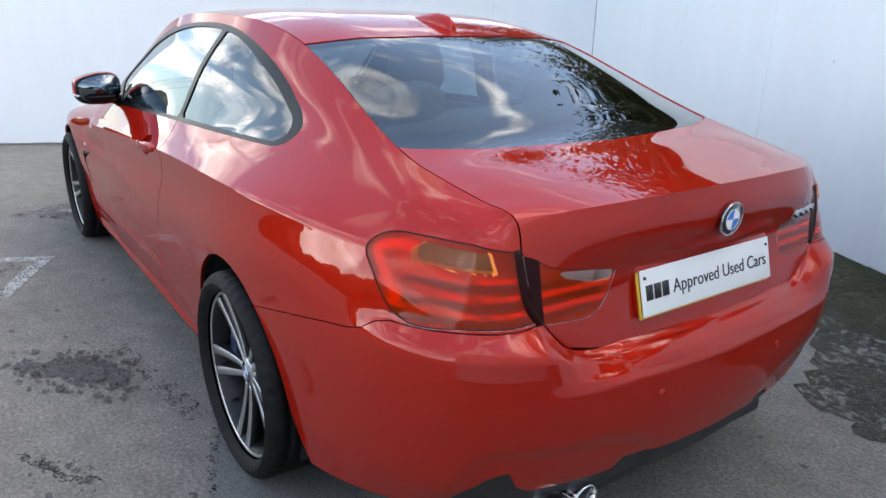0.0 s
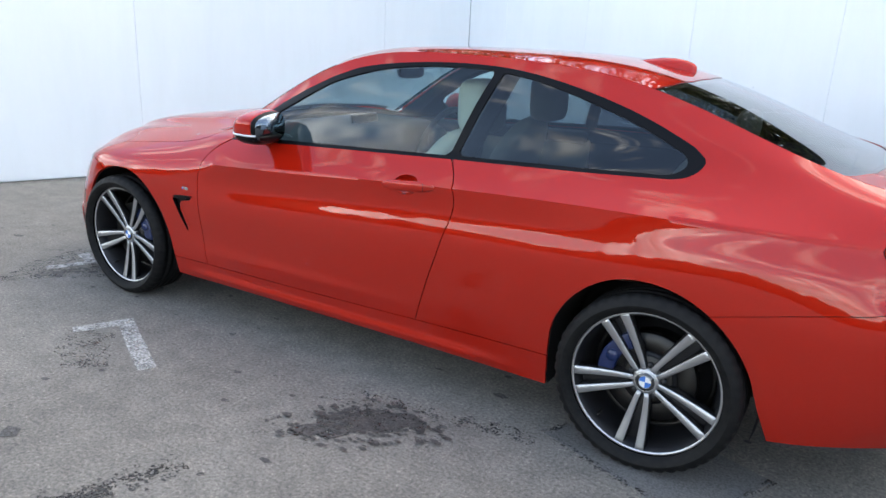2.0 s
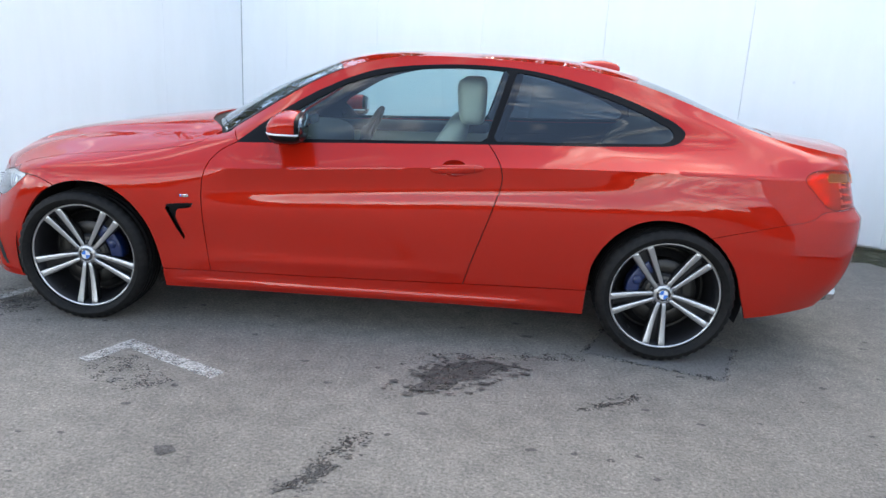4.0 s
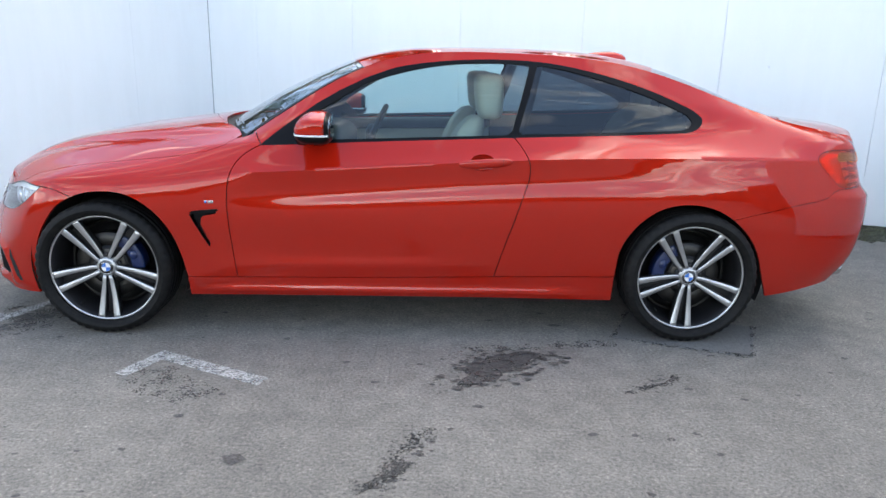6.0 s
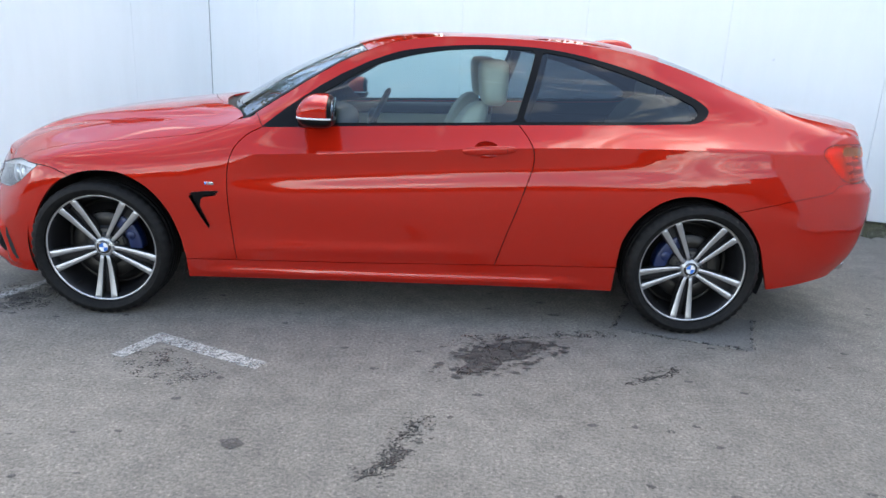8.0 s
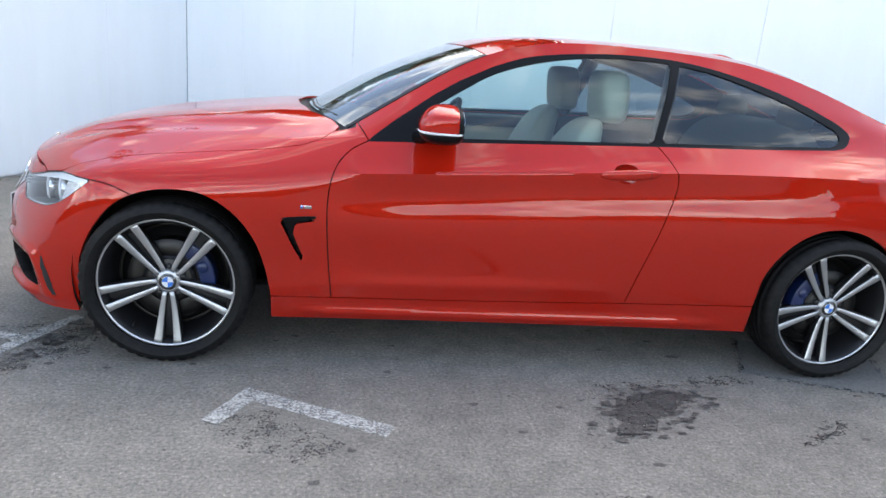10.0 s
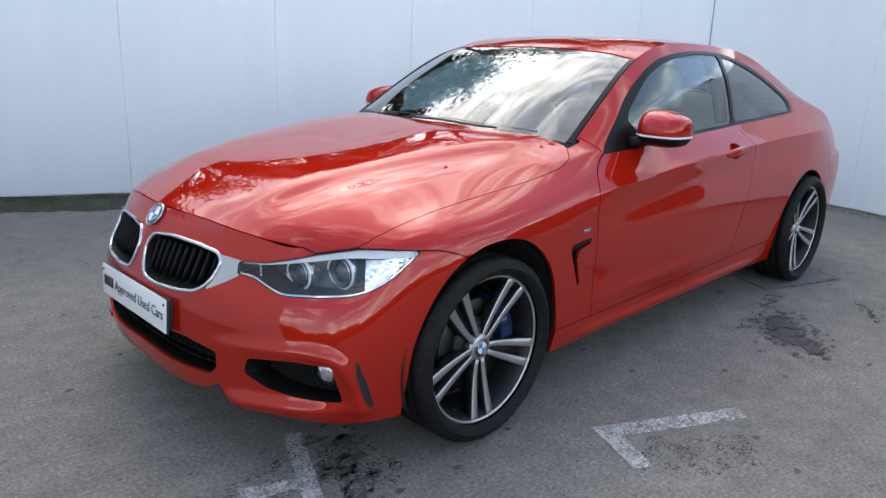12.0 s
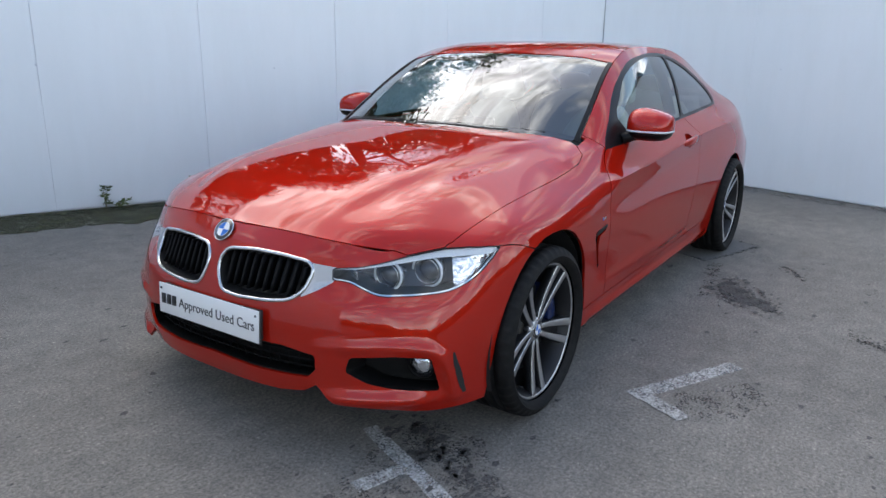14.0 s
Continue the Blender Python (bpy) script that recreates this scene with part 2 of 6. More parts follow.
def prism_bm(outline, depth, m=None, bevel=0.0):
    """A plate with the outline (a, b) in its xz plane, from y = 0 to y = depth."""
    bm = bmesh.new()
    f = bm.faces.new([bm.verts.new((a, 0, b)) for a, b in outline])
    g = bmesh.ops.extrude_face_region(bm, geom=[f])
    bmesh.ops.translate(bm, verts=[v for v in g["geom"] if isinstance(v, bmesh.types.BMVert)], vec=(0, depth, 0))
    bmesh.ops.recalc_face_normals(bm, faces=bm.faces[:])
    if bevel:
        bmesh.ops.bevel(bm, geom=bm.edges[:], offset=bevel, segments=2, profile=0.5, affect="EDGES")
    if m is not None:
        bm.transform(m)
    return bm


def tube_bm(points, radius, steps=8, closed=False):
    """A round bar along points."""
    bm = bmesh.new()
    pts = [Vector(p) for p in points]
    n = len(pts)
    rings = []
    for k, p in enumerate(pts):
        a = pts[(k - 1) % n] if closed or k else p
        b = pts[(k + 1) % n] if closed or k < n - 1 else p
        d = (b - a).normalized()
        u = d.cross(Vector((0.13, 0.21, 1.0))).normalized()
        v = d.cross(u)
        r = radius[k] if isinstance(radius, (list, tuple)) else radius
        rings.append([bm.verts.new(p + r * (math.cos(2 * math.pi * j / steps) * u + math.sin(2 * math.pi * j / steps) * v)) for j in range(steps)])
    for k in range(n if closed else n - 1):
        a, b = rings[k], rings[(k + 1) % n]
        for j in range(steps):
            bm.faces.new((a[j], a[(j + 1) % steps], b[(j + 1) % steps], b[j]))
    if not closed:
        bm.faces.new(rings[0])
        bm.faces.new(rings[-1][::-1])
    bmesh.ops.recalc_face_normals(bm, faces=bm.faces[:])
    return bm


def empty(name, label, category, group=""):
    return tagged(new(name), label, category, group)


# ---- splines and sheets ----
def spline(knots, values, at, natural=True):
    """Cubic interpolation of rows of values at the knots: twice smooth (natural), or once smooth and local."""
    t, p = np.asarray(knots, float), np.asarray(values, float)
    flat = p.reshape(len(t), -1)
    h = np.diff(t)[:, None]
    d = np.diff(flat, axis=0) / h
    n = len(t)
    if natural and n > 2:
        a = np.zeros((n, n))
        b = np.zeros_like(flat)
        a[0, 0], a[0, 1], b[0] = 2, 1, 3 * d[0]
        a[-1, -1], a[-1, -2], b[-1] = 2, 1, 3 * d[-1]
        for k in range(1, n - 1):
            a[k, k - 1], a[k, k], a[k, k + 1] = h[k, 0], 2 * (h[k - 1, 0] + h[k, 0]), h[k - 1, 0]
            b[k] = 3 * (h[k, 0] * d[k - 1] + h[k - 1, 0] * d[k])
        m = np.linalg.solve(a, b)
    else:
        m = np.zeros_like(flat)
        m[0], m[-1] = d[0], d[-1]
        m[1:-1] = (d[:-1] * h[1:] + d[1:] * h[:-1]) / (h[1:] + h[:-1])
    at = np.asarray(at, float)
    k = np.clip(np.searchsorted(t, at, "right") - 1, 0, n - 2)
    s = ((at - t[k]) / h[k, 0])[:, None]
    hk = h[k]
    out = (2 * s**3 - 3 * s**2 + 1) * flat[k] + (s**3 - 2 * s**2 + s) * hk * m[k] + (3 * s**2 - 2 * s**3) * flat[k + 1] + (s**3 - s**2) * hk * m[k + 1]
    return out.reshape((len(at),) + p.shape[1:])


def hermite_rows(points, creases, per):
    """points: rows x 3. creases: row -> 0 (smooth) to 1 (sharp). Returns the section sampled per times in each interval."""
    n = len(points)
    d = np.diff(points, axis=0)
    h = np.maximum(np.linalg.norm(d, axis=1), 1e-6)
    g = d / h[:, None]
    before, after = np.zeros_like(points), np.zeros_like(points)
    for k in range(n):
        low = g[k - 1] if k else g[0]
        up = g[k] if k < n - 1 else g[-1]
        hl = h[k - 1] if k else h[0]
        hu = h[k] if k < n - 1 else h[-1]
        if hu < 1e-4:
            up, hu = low, hl
        if hl < 1e-4:
            low, hl = up, hu
        mean = (low * hu + up * hl) / (hl + hu)
        c = creases.get(k, 0.0)
        before[k], after[k] = mean * (1 - c) + low * c, mean * (1 - c) + up * c
    s = np.linspace(0, 1, per, endpoint=False)[:, None]
    out = []
    for k in range(n - 1):
        a, b, ha = points[k], points[k + 1], h[k]
        out.append((2 * s**3 - 3 * s**2 + 1) * a + (s**3 - 2 * s**2 + s) * ha * after[k] + (3 * s**2 - 2 * s**3) * b + (s**3 - s**2) * ha * before[k + 1])
    return np.concatenate(out + [points[-1:]])


class Sheet:
    """A surface of polygons, cut along lines into panels."""

    def __init__(self, verts, faces):
        self.v, self.f = np.asarray(verts, float).reshape(-1, 3), faces

    @classmethod
    def grid(cls, p):
        a, b = p.shape[:2]
        i = np.arange(a * b).reshape(a, b)
        q = np.stack([i[:-1, :-1], i[:-1, 1:], i[1:, 1:], i[1:, :-1]], -1).reshape(-1, 4)
        s = cls(p.reshape(-1, 3), q.tolist())
        return s.welded()

    def welded(self):
        key = np.round(self.v, 5)
        _, first, inv = np.unique(key, axis=0, return_index=True, return_inverse=True)
        inv = inv.reshape(-1)
        faces = []
        for f in self.f:
            g = []
            for k in f:
                k = int(inv[k])
                if not g or g[-1] != k:
                    g.append(k)
            if len(g) > 1 and g[0] == g[-1]:
                g.pop()
            if len(g) > 2:
                faces.append(g)
        return Sheet(self.v[first], faces)

    def split(self, fn):
        """The parts where fn(points) < 0 and > 0."""
        val = np.asarray(fn(self.v), float)
        val[np.abs(val) < 1e-7] = 1e-7
        verts, made, neg, pos = [tuple(p) for p in self.v], {}, [], []
        sign = val > 0
        for f in self.f:
            c = sum(bool(sign[k]) for k in f)
            if c == len(f):
                pos.append(f)
            elif c == 0:
                neg.append(f)
            else:
                a, b = [], []
                for k, j in zip(f, f[1:] + f[:1]):
                    (b if sign[k] else a).append(k)
                    if sign[k] != sign[j]:
                        e = (k, j) if k < j else (j, k)
                        if e not in made:
                            u = val[k] / (val[k] - val[j])
                            made[e] = len(verts)
                            p, q = verts[k], verts[j]
                            verts.append(tuple(p[i] + u * (q[i] - p[i]) for i in range(3)))
                        a.append(made[e])
                        b.append(made[e])
                if len(a) > 2:
                    neg.append(a)
                if len(b) > 2:
                    pos.append(b)
        return Sheet(verts, neg), Sheet(verts, pos)

    def inside(self, fn):
        return self.split(fn)[0]

    def outside(self, fn):
        return self.split(fn)[1]

    def panels(self, fn, gap=0.002):
        """The two sides of a shut line, with a gap between them."""
        return self.inside(lambda p: fn(p) + gap), self.outside(lambda p: fn(p) - gap)

    def packed(self):
        used = sorted({k for f in self.f for k in f})
        new_of = {k: n for n, k in enumerate(used)}
        return self.v[used] if used else self.v[:0], [[new_of[k] for k in f] for f in self.f]

    def joined(self, other):
        n = len(self.v)
        return Sheet(np.concatenate([self.v, other.v]), self.f + [[k + n for k in f] for f in other.f]).welded()

    def mirrored(self):
        return Sheet(self.v * (1, -1, 1), [f[::-1] for f in self.f])

    def moved(self, offset):
        return Sheet(self.v + np.asarray(offset), self.f)

    def normals(self):
        n = np.zeros_like(self.v)
        for f in self.f:
            a, b, c = self.v[f[0]], self.v[f[1]], self.v[f[-1]]
            w = np.cross(b - a, c - a)
            n[f] += w
        return n / np.maximum(np.linalg.norm(n, axis=1), 1e-12)[:, None]

    def pushed(self, depth):
        return Sheet(self.v + self.normals() * depth, self.f)


def sheet_object(name, sheet, mat, parent, label="", thick=0.0, mats=()):
    v, f = sheet.packed()
    me = bpy.data.meshes.new(name)
    me.from_pydata(v.tolist(), [], f)
    for m in (mats or (mat,)):
        me.materials.append(m)
    me.polygons.foreach_set("use_smooth", [True] * len(me.polygons))
    ob = new(name, me)
    ob.parent = parent
    if thick:
        so = ob.modifiers.new("thickness", "SOLIDIFY")
        so.thickness, so.offset = thick, -1.0
        so.use_rim = True
        so.use_quality_normals = False
        es = ob.modifiers.new("edges", "EDGE_SPLIT")
        es.split_angle = radians(50)
    if label:
        tagged(ob, label)
    return ob


def polygon_field(outline, axes=(0, 2)):
    """Signed distance to a closed outline in two of the axes, negative inside."""
    o = np.asarray(outline, float)
    a, b = o, np.roll(o, -1, axis=0)

    def fn(p):
        q = p[:, list(axes)]
        best = np.full(len(q), 1e9)
        inside = np.zeros(len(q), bool)
        for s, e in zip(a, b):
            d = e - s
            u = np.clip(((q - s) @ d) / max(d @ d, 1e-12), 0, 1)
            best = np.minimum(best, np.linalg.norm(q - s - u[:, None] * d, axis=1))
            cross = (s[1] > q[:, 1]) != (e[1] > q[:, 1])
            with np.errstate(divide="ignore", invalid="ignore"):
                xi = s[0] + (q[:, 1] - s[1]) * d[0] / (d[1] if d[1] else 1e-12)
            inside ^= cross & (q[:, 0] < xi)
        return np.where(inside, -best, best)

    return fn


def line_field(points, axes=(0, 2)):
    """Signed distance to an open line whose ends run on; negative to the left of its way in those axes."""
    o = np.asarray(points, float)
    first, last = o[0] - (o[1] - o[0]) * 20, o[-1] + (o[-1] - o[-2]) * 20
    o = np.concatenate([[first], o, [last]])

    def fn(p):
        q = p[:, list(axes)]
        best, side = np.full(len(q), 1e9), np.ones(len(q))
        for s, e in zip(o, o[1:]):
            d = e - s
            u = np.clip(((q - s) @ d) / (d @ d), 0, 1)
            off = q - s - u[:, None] * d
            dist = np.linalg.norm(off, axis=1)
            cr = d[0] * (q[:, 1] - s[1]) - d[1] * (q[:, 0] - s[0])
            near = dist < best - 1e-9
            best = np.where(near, dist, best)
            side = np.where(near, np.where(cr > 0, -1.0, 1.0), side)
        return best * side

    return fn


def smooth_line(points, per=8, closed=False):
    p = np.asarray(points, float)
    if closed:
        p = np.concatenate([p[-2:], p, p[:3]])
    k = np.concatenate([[0], np.cumsum(np.linalg.norm(np.diff(p, axis=0), axis=1))])
    lo, hi = (2, len(p) - 3) if closed else (0, len(p) - 1)
    at = np.concatenate([np.linspace(k[i], k[i + 1], per, endpoint=False) for i in range(lo, hi)] + ([] if closed else [[k[hi]]]))
    return spline(k, p, at, natural=False)


# ---- the shape of the car's skin, for one half; y is the distance from the middle ----
STATIONS, TOPS = [], []


def station(*points):
    """A section of the side, from the lower edge to the line where bonnet, pillar, roof or boot lid begins."""
    pts = list(points)
    while len(pts) < 9:
        pts.append(pts[-1])
    STATIONS.append(pts)


def top(p1, p2, c):
    """Three points of a section across the top, from the side line inwards to the middle."""
    TOPS.append((p1, p2, c))


# nose
station((-2.17, 0, .19), (-2.195, 0, .28), (-2.20, 0, .40), (-2.195, 0, .52), (-2.165, 0, .62), (-2.13, 0, .70), (-2.085, 0, .748))
station((-2.165, .25, .19), (-2.185, .25, .28), (-2.19, .25, .40), (-2.18, .25, .52), (-2.14, .25, .62), (-2.10, .25, .695), (-2.06, .25, .742))
station((-2.11, .45, .185), (-2.13, .45, .275), (-2.135, .45, .40), (-2.12, .45, .515), (-2.065, .45, .615), (-2.035, .455, .683), (-2.013, .45, .7235))
station((-2.02, .62, .18), (-2.035, .62, .27), (-2.045, .62, .39), (-2.02, .62, .51), (-1.965, .62, .61), (-1.944, .604, .666), (-1.930, .590, .703))
station((-1.92, .74, .18), (-1.935, .745, .27), (-1.945, .748, .39), (-1.915, .745, .51), (-1.865, .735, .615), (-1.85, .71, .68), (-1.83, .655, .750))
station((-1.83, .80, .18), (-1.84, .81, .27), (-1.845, .818, .39), (-1.82, .818, .52), (-1.775, .812, .63), (-1.765, .785, .705), (-1.74, .68, .775))
# front wing
station((-1.70, .845, .185), (-1.70, .855, .275), (-1.70, .868, .40), (-1.68, .872, .54), (-1.65, .865, .66), (-1.64, .838, .735), (-1.60, .695, .80))
station((-1.4, .86, .19), (-1.4, .875, .285), (-1.4, .892, .42), (-1.4, .900, .57), (-1.4, .890, .70), (-1.4, .862, .77), (-1.4, .71, .832))
station((-1.05, .85, .19), (-1.05, .872, .285), (-1.05, .878, .42), (-1.05, .890, .575), (-1.05, .888, .70), (-1.05, .876, .783), (-1.05, .728, .882))
# door and glass
station((-.75, .848, .192), (-.75, .868, .292), (-.75, .872, .43), (-.75, .884, .58), (-.75, .880, .71), (-.75, .873, .793), (-.73, .765, .918), (-.735, .73, .93), (-.74, .69, .945))
station((-.5, .848, .193), (-.5, .867, .295), (-.5, .874, .432), (-.5, .884, .582), (-.5, .879, .72), (-.5, .871, .807), (-.5, .79, .930), (-.485, .735, 1.03), (-.47, .65, 1.12))
station((-.3, .848, .195), (-.3, .866, .298), (-.3, .876, .435), (-.3, .884, .585), (-.3, .878, .73), (-.3, .868, .82), (-.3, .785, .943), (-.3, .712, 1.09), (-.3, .62, 1.222))
station((-.12, .848, .195), (-.12, .866, .30), (-.12, .877, .437), (-.12, .884, .587), (-.12, .877, .735), (-.12, .866, .832), (-.12, .782, .951), (-.13, .70, 1.14), (-.14, .598, 1.305))
station((.2, .848, .195), (.2, .866, .305), (.2, .878, .44), (.2, .884, .59), (.2, .876, .745), (.2, .863, .852), (.2, .775, .963), (.2, .69, 1.175), (.2, .577, 1.346))
station((.65, .848, .195), (.65, .866, .312), (.65, .879, .45), (.65, .885, .60), (.65, .878, .76), (.65, .862, .878), (.65, .762, .982), (.65, .675, 1.18), (.65, .562, 1.350))
# rear quarter
station((1.05, .85, .19), (1.05, .87, .32), (1.05, .886, .46), (1.05, .895, .62), (1.05, .887, .775), (1.05, .864, .892), (1.05, .735, 1.0), (1.05, .660, 1.168), (1.05, .555, 1.318))
station((1.4, .865, .20), (1.4, .89, .325), (1.4, .903, .47), (1.4, .910, .64), (1.4, .896, .785), (1.4, .861, .897), (1.4, .705, 1.012), (1.4, .645, 1.122), (1.4, .565, 1.228))
station((1.7, .855, .215), (1.7, .872, .33), (1.7, .882, .475), (1.7, .885, .64), (1.7, .872, .785), (1.7, .838, .895), (1.7, .700, 1.012), (1.7, .65, 1.065), (1.7, .592, 1.115))
station((1.92, .83, .24), (1.94, .850, .345), (1.955, .860, .485), (1.965, .856, .635), (1.97, .826, .775), (1.97, .785, .888), (1.955, .690, 1.0), (1.945, .653, 1.028), (1.935, .615, 1.048))
# tail
station((2.06, .785, .262), (2.085, .812, .36), (2.105, .826, .495), (2.117, .823, .62), (2.112, .808, .722), (2.09, .757, .885), (2.08, .680, .985), (2.075, .64, 1.008), (2.07, .607, 1.022))
station((2.16, .735, .275), (2.20, .768, .373), (2.222, .783, .503), (2.228, .780, .610), (2.220, .768, .712), (2.184, .712, .878), (2.177, .664, .96), (2.172, .62, .99), (2.17, .595, 1.003))
station((2.24, .668, .28), (2.282, .698, .38), (2.304, .715, .508), (2.310, .714, .61), (2.300, .703, .710), (2.256, .666, .862), (2.257, .622, .945), (2.26, .592, .965), (2.262, .575, .98))
station((2.295, .60, .285), (2.335, .622, .385), (2.356, .635, .51), (2.360, .637, .605), (2.348, .632, .707), (2.301, .618, .83), (2.293, .595, .88), (2.292, .585, .895), (2.291, .575, .905))
station((2.33, .515, .288), (2.366, .532, .388), (2.388, .542, .513), (2.391, .545, .60), (2.374, .540, .697), (2.33, .545, .755), (2.322, .55, .78), (2.32, .553, .788), (2.318, .556, .795))
station((2.355, .42, .29), (2.390, .43, .39), (2.412, .435, .515), (2.410, .44, .61), (2.375, .45, .66), (2.358, .458, .678), (2.345, .465, .685), (2.341, .468, .689), (2.338, .47, .692))
station((2.38, .25, .29), (2.415, .26, .39), (2.432, .265, .515), (2.428, .27, .608), (2.405, .275, .642), (2.385, .28, .660), (2.372, .28, .668), (2.366, .28, .672), (2.361, .28, .676))
station((2.395, 0, .29), (2.43, 0, .39), (2.447, 0, .515), (2.44, 0, .605), (2.415, 0, .636), (2.395, 0, .654), (2.385, 0, .662), (2.378, 0, .666), (2.372, 0, .670))

# across the top, from the fourth station of the nose to the fourth from the end
top((-2.013, .45, .7235), (-2.06, .25, .742), (-2.085, 0, .748))
top((-1.90, .48, .785), (-1.945, .26, .80), (-1.965, 0, .805))
top((-1.79, .49, .825), (-1.82, .27, .842), (-1.835, 0, .845))
top((-1.63, .5, .868), (-1.65, .28, .885), (-1.66, 0, .885))
top((-1.4, .51, .905), (-1.4, .28, .925), (-1.4, 0, .926))
top((-1.03, .52, .955), (-1.01, .29, .977), (-1.0, 0, .982))
top((-.84, .5, .975), (-.90, .28, .987), (-.93, 0, .99))
top((-.56, .48, 1.145), (-.61, .27, 1.158), (-.63, 0, 1.162))
top((-.37, .46, 1.242), (-.41, .26, 1.252), (-.425, 0, 1.256))
top((-.17, .44, 1.328), (-.19, .24, 1.337), (-.20, 0, 1.340))
top((.2, .42, 1.367), (.2, .22, 1.376), (.2, 0, 1.379))
top((.65, .41, 1.372), (.65, .22, 1.380), (.65, 0, 1.382))
top((1.07, .4, 1.343), (1.08, .22, 1.352), (1.08, 0, 1.355))
top((1.42, .42, 1.25), (1.43, .23, 1.262), (1.435, 0, 1.265))
top((1.73, .43, 1.135), (1.745, .23, 1.147), (1.75, 0, 1.15))
top((1.95, .45, 1.06), (1.955, .24, 1.066), (1.96, 0, 1.068))
top((2.09, .45, 1.04), (2.10, .24, 1.046), (2.105, 0, 1.048))
top((2.21, .44, 1.022), (2.225, .24, 1.03), (2.235, 0, 1.032))
top((2.33, .42, 1.002), (2.365, .23, 1.013), (2.38, 0, 1.018))
top((2.345, .42, .925), (2.37, .23, .93), (2.385, 0, .932))
top((2.325, .4, .81), (2.335, .23, .82), (2.34, 0, .82))
top((2.352, .38, .6745), (2.364, .23, .6755), (2.372, 0, .6705))

NET = np.array(STATIONS)                       # stations x rows x 3
KNOTS = np.concatenate([[0], np.cumsum(np.linalg.norm(np.diff(NET[:, :6], axis=0), axis=2).mean(1))])
FINE = np.concatenate([np.linspace(a, b, 18, endpoint=False) for a, b in zip(KNOTS, KNOTS[1:])] + [KNOTS[-1:]])
FIRST, COWL, LIP, LAST = 3, 9, 21, 24          # stations where the top sheet begins, bends and ends


def along(values, natural=True):
    return spline(KNOTS, values, FINE, natural)


def along_bent(values):
    """As along(), with a bend at the cowl."""
    k = KNOTS[COWL]
    a, b = FINE[FINE < k - 1e-9], FINE[FINE >= k - 1e-9]
    return np.concatenate([spline(KNOTS[: COWL + 1], values[: COWL + 1], a, False), spline(KNOTS[COWL:], values[COWL:], b, False)])


def along_late(values, own, bend):
    """The values of the side line as far as the bonnet goes, then their own way."""
    k8, k9 = KNOTS[8], KNOTS[COWL]
    out = own.copy()
    late = FINE > k8 + 1e-9
    if bend:
        one, two = late & (FINE < k9), FINE >= k9
        out[one] = spline(KNOTS[8:10], values[8:10], FINE[one], False)
        out[two] = spline(KNOTS[COWL:], values[COWL:], FINE[two], False)
    else:
        out[late] = spline(KNOTS[8:], values[8:], FINE[late], False)
    return out


def faired(x, a, ends, length):
    """Evens out the columns of a along x: waves shorter than length go. The ends (two pairs) stay as they are."""
    n = len(x)
    d = np.eye(n)
    for k in range(1, 4):
        d = np.diff(d, axis=0) / ((x[k:] - x[: n - k])[:, None] / k)
    h = np.gradient(x)
    firm = h * 10.0 ** np.interp(x, ends, [2, 0, 0, 2])
    m = np.diag(firm) + (length / (2 * math.pi)) ** 6 * d.T @ (d * h[1:-2, None])
    u = np.interp(x, ends, [0, 1, 1, 0])[:, None]
    return a + u * u * (3 - 2 * u) * (np.linalg.solve(m, firm[:, None] * a) - a)


edge_line = along_bent(NET[:, 8])
e_sel = (edge_line[:, 0] > -.62) & (edge_line[:, 0] < 2.0)
e_x = np.maximum.accumulate(edge_line[e_sel, 0] + np.arange(e_sel.sum()) * 1e-5)
edge_line[e_sel, 1:] = faired(e_x, edge_line[e_sel, 1:], (-.50, -.2, 1.72, 1.98), 1.0)
ROWS9 = np.stack([along(NET[:, r]) for r in range(6)] + [along_late(NET[:, 6], edge_line, False), along_late(NET[:, 7], edge_line, True), edge_line], 1)
side_points = []
for t, col in zip(FINE, ROWS9):
    glass = float(np.interp(t, [KNOTS[8], KNOTS[9], KNOTS[15], KNOTS[17]], [0, 1, 1, 0]))
    ridge = float(np.interp(t, [KNOTS[5], KNOTS[8], KNOTS[18], KNOTS[19]], [0.0, 0.9, 0.9, 0.3]))
    shelf = float(np.interp(t, [KNOTS[18], KNOTS[20], KNOTS[23], KNOTS[24]], [0, 0.9, 0.9, 0.2]))
    ledge = float(np.interp(t, [KNOTS[22], KNOTS[24]], [0, 0.95]))
    sill = float(np.interp(t, [KNOTS[6], KNOTS[8], KNOTS[15], KNOTS[17]], [0, 0.6, 0.6, 0]))
    side_points.append(hermite_rows(col, {1: sill, 3: ledge, 4: shelf, 5: ridge, 6: 0.9 * glass}, 10))
SIDE = np.array(side_points)                   # fine stations x samples x 3
# even out the flank along its length
flank = (ROWS9[:, 3, 0] > -1.72) & (ROWS9[:, 3, 0] < 2.0)
for j in range(SIDE.shape[1]):
    low_row = j <= 52
    sel = flank & (SIDE[:, j, 0] > (-1.7 if low_row else -.60))
    fx = np.maximum.accumulate(SIDE[sel, j, 0] + np.arange(sel.sum()) * 1e-5)
    ends = (-1.66, -1.35, 1.70, 1.95) if low_row else (-.55, -.30, 1.70, 1.93)
    even = faired(fx, SIDE[sel, j, 1:], ends, 1.25)
    share = float(np.interp(j, [0, 70, 80], [1, 1, 0]))
    SIDE[sel, j, 1:] += share * (even - SIDE[sel, j, 1:])
